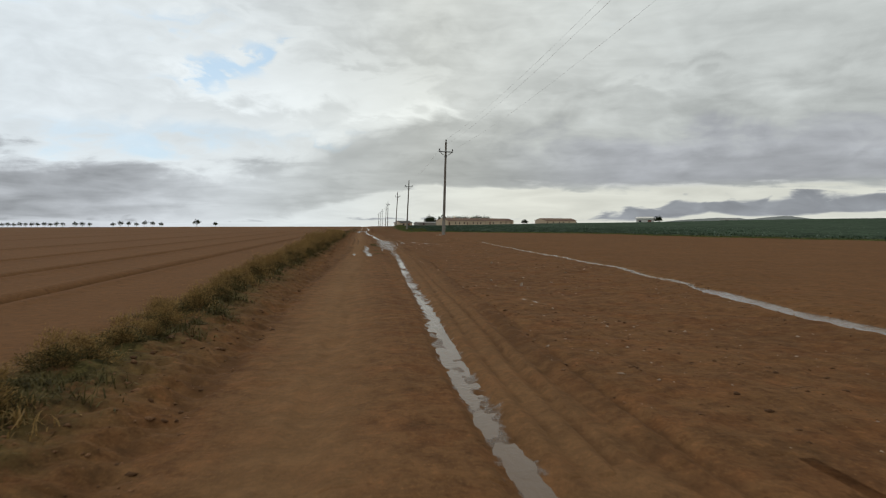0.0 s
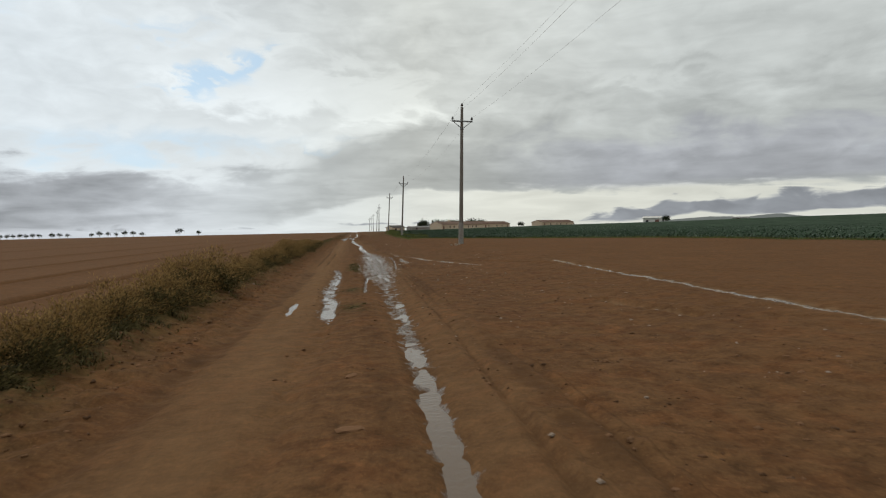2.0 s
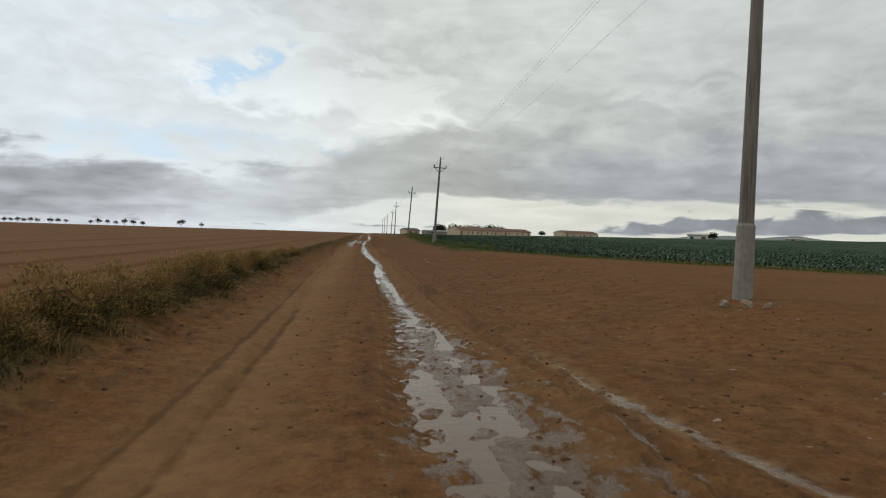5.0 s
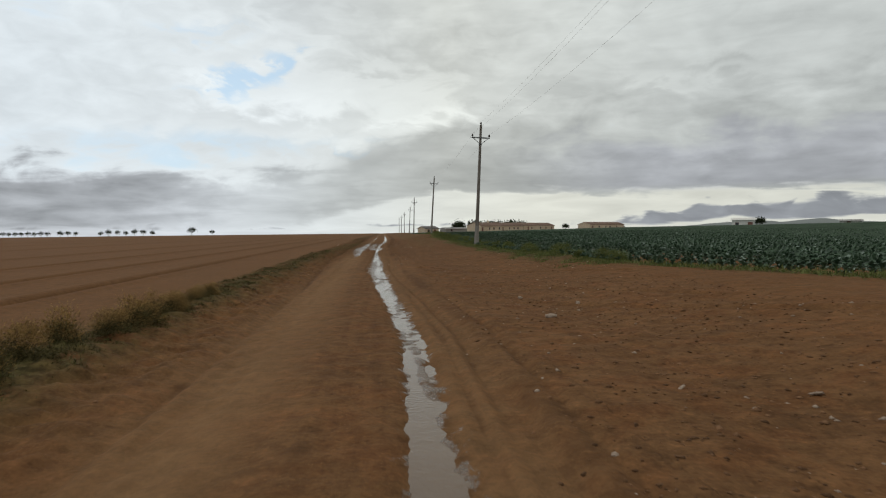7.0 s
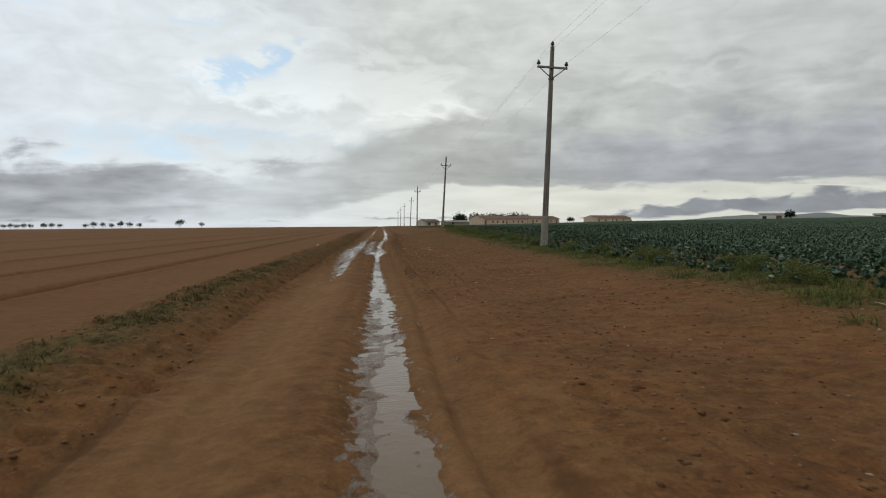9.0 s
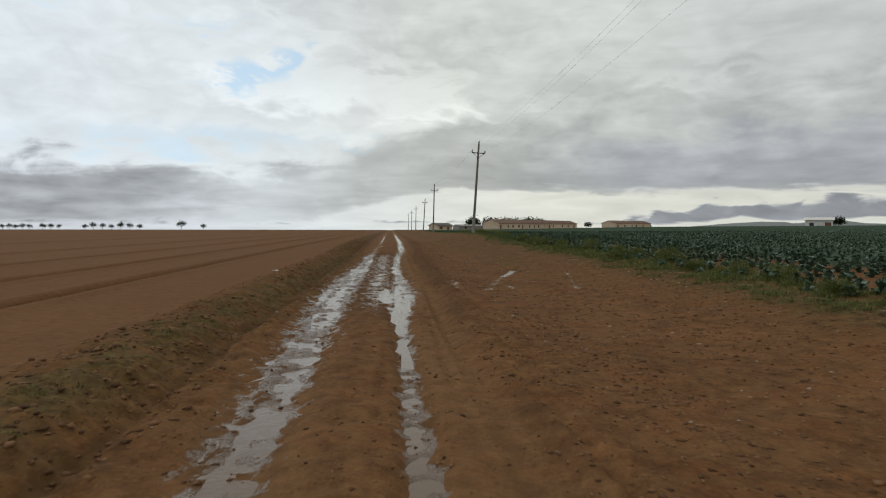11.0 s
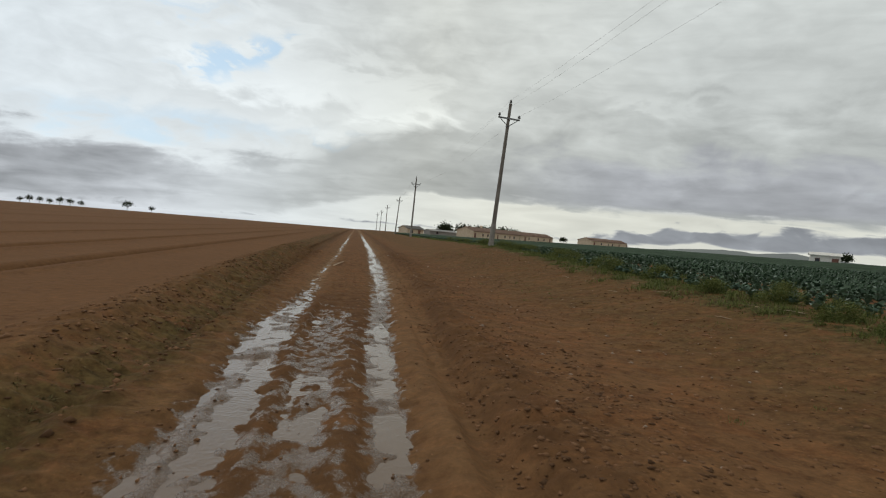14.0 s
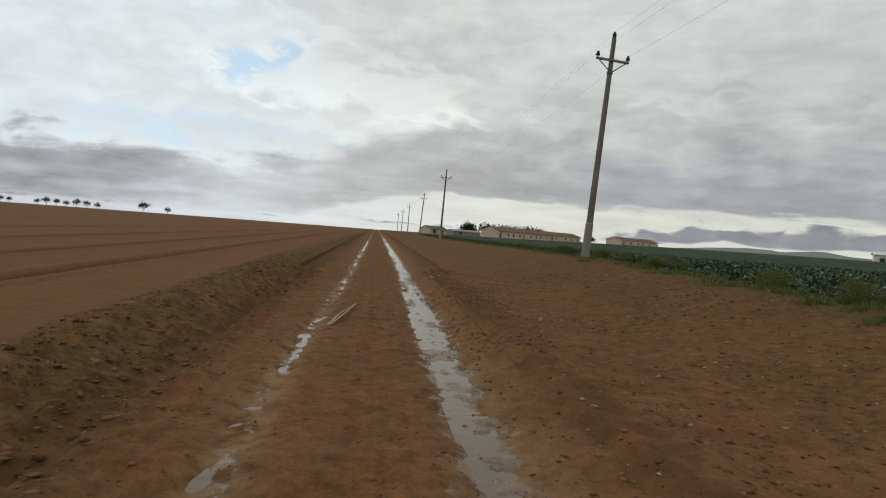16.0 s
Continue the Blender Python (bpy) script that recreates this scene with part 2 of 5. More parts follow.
    weed = n.math("MULTIPLY", n.attribute("weedy"), n.span(n.noise(p, 2.6, 6.0, 0.75), 0.36, 0.54))
    col = n.mix(weed, col, n.mix(n.span(n.noise(p, 9.0, 5.0, 0.7), 0.35, 0.65), (0.026, 0.025, 0.010), (0.100, 0.082, 0.033)))
    col = n.mix(1.0, col, (0.97, 0.94, 0.80), "MULTIPLY")
    n.put(b.inputs["Base Color"], col)
    n.put(b.inputs["Roughness"], n.math("SUBTRACT", n.span(grain, 0.3, 0.7, 0.9, 1.0), n.math("MULTIPLY", wet, 0.68)))
    n.put(b.inputs["Specular IOR Level"], n.math("ADD", 0.05, n.math("MULTIPLY", wet, 0.24)))
    h = n.math("ADD", n.math("ADD", n.math("MULTIPLY", grain, 0.5), n.math("MULTIPLY", fleck, 0.25)), lump)
    n.put(b.inputs["Normal"], n.bump(h, 0.5, 0.04))
    return m


def water_material():
    m, n, b = material("muddy_water")
    p = n.position()
    ripple = n.noise(p, 9.0, 3.0, 0.5)
    n.put(b.inputs["Base Color"], n.mix(n.noise(p, 1.2, 4.0), (0.100, 0.064, 0.040), (0.155, 0.103, 0.066)))
    b.inputs["Roughness"].default_value = 0.09
    b.inputs["IOR"].default_value = 1.30
    b.inputs["Specular Tint"].default_value = (1.0, 0.94, 0.86, 1)
    n.put(b.inputs["Normal"], n.bump(n.math("ADD", ripple, n.noise(p, 30.0, 3.0)), 0.25, 0.012))
    return m


def leafy(name, dark, light, rough=0.6, random_by="island", through=0.25, pale=None):
    """Leaves and blades: a tone of its own for each, light shining through a little."""
    m, n, b = material(name)
    r = n.node("ShaderNodeNewGeometry").outputs["Random Per Island"] if random_by == "island" else n.node("ShaderNodeObjectInfo").outputs["Random"]
    spot = n.noise(n.position(), 7.0, 4.0, 0.6)
    f = n.math("ADD", n.math("MULTIPLY", r, 0.6), n.math("MULTIPLY", spot, 0.4))
    tint = n.mix(n.span(f, 0.15, 0.85), dark, light)
    # some leaves lighter: gloss highlights and pale veins put into the colour
    if pale:
        tint = n.mix(n.span(n.math("FRACT", n.math("MULTIPLY", r, 7.31)), 0.72, 0.95, 0.0, 0.9), tint, pale)
    n.put(b.inputs["Base Color"], tint)
    b.inputs["Roughness"].default_value = rough
    b.inputs["Subsurface Weight"].default_value = 0.0
    b.inputs["Specular IOR Level"].default_value = 0.12
    if through:
        out = m.node_tree.nodes["Material Output"]
        t = n.node("ShaderNodeBsdfTranslucent")
        n.put(t.inputs[0], n.mix(n.span(f, 0.15, 0.85), dark, light))
        s = n.node("ShaderNodeMixShader")
        s.inputs[0].default_value = through
        n.put(s.inputs[1], b.outputs[0])
        n.put(s.inputs[2], t.outputs[0])
        n.put(out.inputs[0], s.outputs[0])
    return m


def wood_material():
    m, n, b = material("weathered_pole_wood")
    mp = n.node("ShaderNodeMapping")
    n.put(mp.inputs[0], n.position())
    mp.inputs["Scale"].default_value = (14.0, 14.0, 0.7)
    g = n.noise(mp.outputs[0], 2.0, 7.0, 0.65)
    w = n.noise(n.position(), 0.8, 3.0)
    c = n.mix(n.span(g, 0.3, 0.7), (0.075, 0.060, 0.047), (0.195, 0.165, 0.132))
    n.put(b.inputs["Base Color"], n.mix(n.span(w, 0.4, 0.7, 0.0, 0.5), c, (0.19, 0.17, 0.145)))
    b.inputs["Roughness"].default_value = 0.85
    n.put(b.inputs["Normal"], n.bump(g, 0.5, 0.01))
    return m


M_SOIL, M_WATER = soil_material(), water_material()
M_CLOD = leafy("red_clod", (0.068, 0.035, 0.017), (0.19, 0.098, 0.048), 0.95, through=0.0)
M_STONE = plain("pale_stone", (0.18, 0.118, 0.075), (0.33, 0.25, 0.18), 0.85, 18.0)
M_DRY = leafy("dry_grass", (0.10, 0.062, 0.025), (0.36, 0.225, 0.080), 0.85, through=0.3)
M_WEED = leafy("green_weed", (0.055, 0.070, 0.018), (0.165, 0.175, 0.055), 0.7, through=0.3)
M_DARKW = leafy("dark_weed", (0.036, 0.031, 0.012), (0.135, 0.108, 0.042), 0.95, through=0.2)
# its pale tone carries leaf highlights as well as veins
M_CAB = leafy("cabbage_leaf", (0.026, 0.046, 0.026), (0.088, 0.130, 0.078), 0.65, through=0.15, pale=(0.23, 0.27, 0.22))
M_HEAD = leafy("cabbage_head", (0.05, 0.085, 0.06), (0.13, 0.18, 0.13), 0.6, "object", 0.0)
# dark end of the mottle paints the shaded gaps between plants
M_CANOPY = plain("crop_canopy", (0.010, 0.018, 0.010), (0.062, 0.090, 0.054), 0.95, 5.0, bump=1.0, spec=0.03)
M_WOOD = wood_material()
M_CONC = plain("pole_concrete", (0.165, 0.145, 0.12), (0.26, 0.235, 0.20), 0.9, 9.0)
M_STEEL = plain("galvanised_steel", (0.115, 0.115, 0.11), (0.20, 0.20, 0.195), 0.55, 20.0, 0.6)
M_GLASS = plain("brown_porcelain", (0.045, 0.035, 0.030), (0.085, 0.070, 0.060), 0.25, 20.0)
M_WIRE = plain("aluminium_wire", (0.45, 0.45, 0.45), (0.6, 0.6, 0.6), 0.5, 4.0, 0.2)
M_WALL = plain("cream_render", (0.46, 0.36, 0.245), (0.62, 0.51, 0.37), 0.9, 1.2)
M_WHITE = plain("white_render", (0.56, 0.52, 0.46), (0.72, 0.69, 0.63), 0.9, 1.2)
M_GREYW = plain("grey_block_wall", (0.20, 0.19, 0.17), (0.32, 0.30, 0.27), 0.9, 1.5)
M_TILE = plain("clay_tile_roof", (0.145, 0.090, 0.062), (0.26, 0.170, 0.120), 0.85, 2.2)
M_SLATE = plain("dark_sheet_roof", (0.075, 0.065, 0.055), (0.13, 0.115, 0.10), 0.7, 1.5)
M_SHUT = plain("brown_shutter", (0.11, 0.042, 0.028), (0.17, 0.07, 0.045), 0.6, 4.0)
M_PANE = plain("dark_window", (0.018, 0.020, 0.022), (0.045, 0.05, 0.055), 0.15, 2.0)
M_BARK = plain("grey_bark", (0.045, 0.035, 0.027), (0.11, 0.09, 0.07), 0.9, 8.0)
M_LEAF = leafy("tree_leaf", (0.012, 0.018, 0.008), (0.045, 0.058, 0.022), 0.6, through=0.2)
M_HILL = plain("far_hill", (0.135, 0.145, 0.135), (0.17, 0.18, 0.165), 0.95, 0.01, bump=0.0)
M_PLANK = plain("splintered_wood", (0.24, 0.17, 0.105), (0.42, 0.32, 0.21), 0.8, 12.0)

# ---------------------------------------------------------------- mesh helpers


def part(name, bm, mat, parent=None, label=""):
    """Link a bmesh as one mesh object under a thing or a part."""
    me = bpy.data.meshes.new(name)
    bm.to_mesh(me)
    bm.free()
    me.materials.append(mat)
    ob = new(name, me)
    ob.parent = parent
    if label:
        ob["label"] = label
    return ob


def shared(name, me, parent, at=(0, 0, 0), turn=(0, 0, 0), size=(1, 1, 1)):
    ob = new(name, me)
    ob.parent = parent
    ob.location, ob.rotation_euler, ob.scale = at, turn, size
    return ob


def mesh_of(name, verts, faces, mat, smooth=False):
    """A mesh from arrays: verts n x 3, faces m x 3 or m x 4."""
    verts, faces = np.asarray(verts, np.float32), np.asarray(faces, np.int32)
    k = faces.shape[1]
    me = bpy.data.meshes.new(name)
    me.vertices.add(len(verts))
    me.vertices.foreach_set("co", verts.ravel())
    me.loops.add(faces.size)
    me.loops.foreach_set("vertex_index", faces.ravel())
    me.polygons.add(len(faces))
    me.polygons.foreach_set("loop_start", np.arange(0, faces.size, k, dtype=np.int32))
    me.polygons.foreach_set("loop_total", np.full(len(faces), k, np.int32))
    if smooth:
        me.polygons.foreach_set("use_smooth", np.ones(len(faces), bool))
    me.materials.append(mat)
    me.update(calc_edges=True)
    return me


def box(bm, x0, x1, y0, y1, z0, z1, bevel=0.0):
    g = bmesh.ops.create_cube(bm, size=1.0, matrix=Matrix.LocRotScale(((x0 + x1) / 2, (y0 + y1) / 2, (z0 + z1) / 2), None, (x1 - x0, y1 - y0, z1 - z0)))
    if bevel:
        vs = set(g["verts"])
        bmesh.ops.bevel(bm, geom=[e for e in bm.edges if e.verts[0] in vs], offset=bevel, segments=1, affect="EDGES")
    return bm


def rod(bm, a, b, r0, r1, n=8):
    a, b = Vector(a), Vector(b)
    d = b - a
    m = Matrix.Translation((a + b) / 2) @ d.to_track_quat("Z", "Y").to_matrix().to_4x4()
    bmesh.ops.create_cone(bm, segments=n, radius1=r0, radius2=r1, depth=d.length, cap_ends=True, matrix=m)
    return bm


def hashed(ix, iy, seed):
    h = (ix.astype(np.int64) * 374761393 + iy.astype(np.int64) * 668265263 + seed * 2147483647) & 0xFFFFFFFF
    h = ((h ^ (h >> 13)) * 1274126177) & 0xFFFFFFFF
    return ((h ^ (h >> 16)) & 0xFFFFFF) / float(0xFFFFFF)


def value_noise(x, y, seed):
    """Smooth noise between -1 and 1 on arrays."""
    fx, fy = np.floor(x), np.floor(y)
    u, v = x - fx, y - fy
    u, v = u * u * (3 - 2 * u), v * v * (3 - 2 * v)
    a, b = hashed(fx, fy, seed), hashed(fx + 1, fy, seed)
    c, d = hashed(fx, fy + 1, seed), hashed(fx + 1, fy + 1, seed)
    return 2 * ((a * (1 - u) + b * u) * (1 - v) + (c * (1 - u) + d * u) * v) - 1


def fractal(x, y, scale, octaves=4, seed=1):
    s, amp, out = scale, 1.0, 0.0
    for k in range(octaves):
        out = out + amp * value_noise(x * s + 17.3 * k, y * s - 9.1 * k, seed + k)
        s, amp = s * 2.03, amp * 0.5
    return out / 1.9


def ease(v, lo, hi):
    t = np.clip((v - lo) / (hi - lo), 0, 1)
    return t * t * (3 - 2 * t)


def along(y, *pairs):
    """A value that runs through (y, value) pairs."""
    return np.interp(y, [p[0] for p in pairs], [p[1] for p in pairs])


# ---------------------------------------------------------------- the lie of the land


def right_rut(y):
    return along(y, (-20, 0.42), (0, 0.42), (6, 0.43), (9.5, 0.56), (15, 0.67), (20, 0.82), (25, 0.95), (28, 0.95), (36, 0.98), (46, 1.15), (55, 0.8), (60, 0.68), (66, 0.75), (72, 0.47),
                 (79, 0.15), (85, 0.12), (92, 0.02), (100, 0.0), (105, 0.1), (112, 0.08), (118, 0.17), (126, 0.54), (134, 0.65), (150, 0.77), (300, 0.9))


def right_width(y):
    return along(y, (0, 0.11), (8, 0.14), (15, 0.10), (22, 0.12), (27, 0.20), (32, 0.32), (36, 0.62), (47, 0.62), (52, 0.22), (60, 0.21), (66, 0.15), (72, 0.20), (80, 0.27),
                 (86, 0.20), (92, 0.12), (99, 0.12), (103, 0.34), (108, 0.14), (115, 0.16), (126, 0.24), (132, 0.26), (150, 0.22))


def left_rut(y):
    return along(y, (-20, -1.05), (14, -0.7), (20, -0.36), (26, -0.2), (28, -0.2), (30, -0.33), (32, -0.28), (34, -0.22), (36, -0.28), (42, -0.5), (50, -0.85), (70, -1.1), (90, -1.0), (102, -1.25), (107, -1.2), (110, -1.12), (116, -1.04), (119, -1.15), (121, -1.08), (124, -0.96), (127, -1.05), (140, -0.9), (300, -0.7))


def left_track(y):
    """The smooth packed lane that most wheels follow."""
    return along(y, (-20, -1.05), (30, -0.85), (50, -0.85), (70, -1.05), (100, -1.1), (300, -0.9))


def left_width(y):
    return along(y, (0, 0.12), (24, 0.12), (28, 0.15), (31, 0.15), (37, 0.13), (60, 0.15), (88, 0.15), (94, 0.25), (102, 0.40), (107, 0.42), (110, 0.33), (116, 0.22), (118.5, 0.29), (121, 0.24), (124, 0.16), (130, 0.12), (145, 0.14))


def right_water(y):
    """How far the right rut stands under water, 0 to 1."""
    return along(y, (-20, 0.8), (3, 0.8), (24, 0.8), (28, 0.6), (32, 0.7), (35, 0.85), (46, 0.85), (54, 0.85), (70, 0.9), (86, 1.0), (96, 0.85), (104, 1.0), (110, 0.9), (118, 1.0), (125, 0.85), (134, 0.85), (170, 0.8), (240, 0.5))


def left_water(y):
    return along(y, (25, 0.0), (26.5, 0.85), (33, 0.9), (37, 0.7), (39, 0.0), (86, 0.0), (93, 0.8), (104, 0.95), (112, 0.9), (119, 0.92), (124, 0.55), (130, 0.4), (150, 0.6), (240, 0.4))


def stream_one(y):
    return along(y, (-20, 5.3), (4, 5.6), (8, 5.6), (10, 5.85), (15, 6.25), (21, 6.4), (30, 6.45), (36, 6.45))


def stream_two(y):
    return along(y, (35.4, 4.22), (36, 4.28), (37, 4.18), (38.2, 3.91), (40, 3.52), (43.7, 2.85), (46, 2.3), (50, 1.9))


def flat_bowl(d, width):
    return np.exp(-((d / width) ** 4))


def bowl(d, width):
    return np.exp(-((d / width) ** 2))


def billow(x, y, scale, seed):
    """Rounded lumps with sharp creases between them, about 0 to 1."""
    u, v = (0.82 * x - 0.57 * y) * scale, (0.57 * x + 0.82 * y) * scale
    u, v = u + 0.8 * value_noise(u * 0.47, v * 0.47, seed + 7), v + 0.8 * value_noise(u * 0.47 + 9.0, v * 0.47, seed + 8)
    return np.abs(value_noise(u, v, seed)) + 0.5 * np.abs(value_noise(u * 1.9 + 3.1, v * 1.9, seed + 1))


def stroke(x, y, ends):
    """Distance to a drawn line of (x, y) points."""
    best = 1e9
    for (px, py), (qx, qy) in zip(ends, ends[1:]):
        t = np.clip(((x - px) * (qx - px) + (y - py) * (qy - py)) / ((qx - px) ** 2 + (qy - py) ** 2), 0, 1)
        best = np.minimum(best, np.hypot(x - px - t * (qx - px), y - py - t * (qy - py)))
    return best


TRACKS = [[(2.9, 68.8), (5.2, 66.0), (6.7, 64.4), (9.5, 62.0)], [(1.6, 79.0), (4.2, 75.2), (5.1, 73.8), (6.2, 72.2)], [(1.6, 76.0), (3.1, 72.3), (3.8, 70.8), (5.4, 67.5)],
          [(1.5, 47.0), (3.0, 42.0), (4.6, 38.0), (6.6, 33.0)]]


SPILLS = [([(-0.22, 34.3), (0.25, 34.0), (0.64, 34.3), (1.0, 35.0)], 0.05), ([(0.46, 29.5), (0.50, 31.5), (0.62, 34.2)], 0.035), ([(1.58, 36.6), (1.78, 40.0), (1.90, 45.0)], 0.035), ([(2.02, 39.8), (2.14, 42.5), (2.08, 46.0)], 0.03)]


def field_edge(y):
    """How far to the left the tilled field begins."""
    return along(y, (0, 3.2), (88, 3.2), (106, 2.7), (118, 2.55), (127, 3.0), (135, 3.25), (300, 3.2))


def edge_rut(y):
    """The dry rut along the foot of the bank."""
    return along(y, (-20, -1.75), (14, -1.7), (18, -1.52), (21, -1.4), (28, -1.22), (33, -1.1), (38, -1.15), (50, -1.15), (60, -1.35), (72, -1.42), (80, -1.7), (86, -1.93), (104, -1.96), (118, -1.9), (133, -2.0), (300, -2.0))


def land(x, y):
    """Height of the land without its fine roughness."""
    x, y = np.asarray(x, float), np.asarray(y, float)
    z = -4.4e-6 * (x * x + (y - 60.0) ** 2)
    # the right: a low ridge beside the road, then a gentle rise to the crop field
    ridge = along(y, (0, 0.05), (60, 0.05), (95, 0.06), (112, 0.13), (170, 0.15))
    z = z + ridge * ease(x - right_rut(y) * 0.6, 0.55, 1.0) * (1 - 0.55 * ease(x, 1.6, 3.4))
    foot = along(y, (0, 0.12), (30, 0.2), (50, 0.42), (75, 0.36), (98, 0.34), (143, 0.80), (190, 0.45), (260, 0.3))
    z = z + foot * ease(x, 2.6, 7.2)
    z = z + 1.8 * ease(x, 10.0, 150.0)
    # the left: a bank, then the tilled field
    bank = along(y, (0, 0.17), (60, 0.17), (100, 0.21), (116, 0.27), (160, 0.26), (300, 0.2))
    z = z + bank * ease(-x - along(y, (0, 1.75), (90, 1.75), (106, 2.0)), 0.0, 0.75) - (bank - 0.14) * ease(-x - field_edge(y), -0.4, 1.1)
    return z


FURROWS = (-5.9, -8.5, -11.8, -16.6, -26.0, -36.0, -48.0)


def furrow(x):
    out = 0.0
    for f in FURROWS:
        out = out - 0.20 * bowl(x - f, 0.16) + 0.05 * bowl(x - f - 0.38, 0.2) + 0.04 * bowl(x - f + 0.4, 0.2)
    return out


def ground_height(x, y):
    z = land(x, y)
    road = 1 - ease(np.abs(x + 0.3), 1.5, 2.0)
    near = 1 - ease(np.hypot(x, y - 65), 110, 260)
    xr, xl = x - right_rut(y), x - left_rut(y)
    chop = fractal(0.9 * x - 0.3 * y, 0.4 * x + 0.6 * y, 2.0, 3, 3)
    pits = fractal(0.8 * x - 0.6 * y, 0.6 * x + 0.8 * y, 4.2, 2, 21)
    shape = (-0.066 * np.sqrt(right_water(y)) * flat_bowl(xr, right_width(y) * 1.2) - np.maximum(0.030, 0.066 * np.sqrt(left_water(y))) * flat_bowl(xl, left_width(y) * 1.2)) * (1 - ease(y, 230, 300))
    mid = -0.08 * bowl(x + 0.85, 0.09) * bowl(y - 27.7, 1.4) - 0.052 * flat_bowl(x + 0.42 + 0.12 * value_noise(y * 0.5, y * 0, 44), 0.26) * ease(y, 98, 104) * (1 - ease(y, 119, 124)) + 0.03 * (1 - ease(y, 96, 104)) * bowl(x - (right_rut(y) + left_rut(y)) / 2, 0.3)
    shape = shape + mid - 0.045 * bowl(x - right_rut(y) - 0.62, 0.14) * ease(y, 40, 60)
    shape = shape + 0.035 * bowl(x - right_rut(y) - 0.42, 0.12) * ease(y, 90, 112)
    shape = shape - (0.022 * bowl(x - stream_one(y), 0.16) + 0.055 * flat_bowl(x - stream_one(y), along(y, (4, 0.34), (9, 0.26), (12, 0.08))) * (1 - ease(y, 10, 12))) * (1 - ease(y, 32, 37))
    shape = shape - 0.025 * bowl(x - stream_two(y), 0.14) * ease(y, 35.3, 36.2) * (1 - ease(y, 46, 50))
    for ends, w in (([(3.66, 108.9), (2.60, 106.2)], 0.16), ([(4.42, 26.4), (4.85, 24.3)], 0.10), ([(2.34, 13.1), (2.43, 12.2)], 0.05)):
        shape = shape - 0.10 * bowl(stroke(x, y, ends), w)
    for ends, w in SPILLS:
        shape = shape - 0.06 * flat_bowl(stroke(x, y, ends), w)
    for ends in TRACKS:
        d = stroke(x, y, ends)
        shape = shape - 0.03 * bowl(d, 0.10) + 0.015 * bowl(d - 0.20, 0.09)
    shape = shape + 0.05 * (billow(x, y, 5.2, 68) - 0.45) * bowl(x - 2.0, 0.35) * bowl(y - 43, 6)
    shape = shape + 0.055 * bowl(x - 1.08 - 0.06 * value_noise(y * 0.6, y * 0, 46), 0.11) * bowl(y - 40, 5.5)
    verge = ease(np.abs(x + 0.3), 1.3, 2.1) * (1 - ease(-x - field_edge(y), -0.2, 0.6))
    rough = (0.016 - 0.009 * road) * chop + 0.010 * pits + 0.020 * verge * fractal(x, y, 3.6, 4, 40) + 0.017 * ease(x, 1.2, 2.0) * (1 - 0.5 * ease(x, 5.5, 8)) * (billow(x, y, 3.0, 66) - 0.4) * (0.45 + 0.55 * ease(fractal(x, y * 0.7, 0.35, 2, 67), -0.3, 0.3)) + 0.035 * verge * fractal(x, y, 0.7, 3, 50)
    rough = rough + 0.012 * bowl(xl, 0.8) * left_water(y) * pits + 0.02 * ease(-x, 2.0, 2.4) * (1 - ease(-x, 3.0, 3.6)) * np.abs(chop)
    churn = along(y, (0, 0.2), (20, 0.3), (28, 0.9), (50, 0.8), (56, 0.55), (80, 0.6), (90, 0.95), (124, 0.95), (130, 0.6), (160, 0.6))
    lumps = (billow(x, y, 4.6, 33) - 0.5) * 0.9 + fractal(x, y, 1.6, 2, 34) * 0.25
    drag = value_noise(x * 9.0, y * 0.45, 81) + 0.6 * value_noise(x * 17.0, y * 0.8, 82)
    rough = rough + road * churn * (0.014 * lumps + 0.014 * np.maximum(pits, 0) + 0.018 * (billow(x, y, 5.4, 75) - 0.45))
    in_rut = np.maximum(flat_bowl(xr, right_width(y) * 1.3), np.maximum(flat_bowl(xl, left_width(y) * 1.3), 0.7 * flat_bowl(x + 0.45, 0.32) * ease(y, 97, 103) * (1 - ease(y, 119, 124))))
    rough = rough + in_rut * along(y, (0, 0.8), (30, 0.95), (50, 0.95), (60, 0.9), (85, 0.9), (95, 0.85), (130, 0.85)) * (0.018 * (billow(x * 1.1, y * 0.6, 3.6, 71) - 0.45) + 0.020 * (billow(x, y * 0.8, 6.0, 73) - 0.45) + 0.008 * drag)
    for off, w, d, s0 in ((0.36, 0.05, 0.038, 3), (0.52, 0.05, 0.048, 5), (0.74, 0.07, 0.055, 8), (0.98, 0.05, 0.040, 12)):
        rough = rough - d * bowl(xr - off - 0.06 * value_noise(y * 0.13, y * 0, s0), w) * ease(0.5 + value_noise(y * 0.09, y * 0 + 3, s0), 0.1, 0.7) * (1 - ease(right_width(y) * 1.35 + 0.10 - off, 0.0, 0.06))
    rough = rough + ease(y, 93, 98) * (1 - ease(y, 124, 128)) * (0.026 * bowl(xl + 0.14 + 0.05 * value_noise(y * 0.2, y * 0, 15), 0.045) * ease(value_noise(x * 2, y * 0.8, 16), -0.5, 0.2) + 0.03 * bowl(xl - 0.34, 0.06))
    rough = rough + (0.006 * road + 0.012 * flat_bowl(xr - 0.68, 0.42)) * drag
    berm = bowl(x - right_rut(y) - 1.05, 0.4) * ease(y, 85, 100)
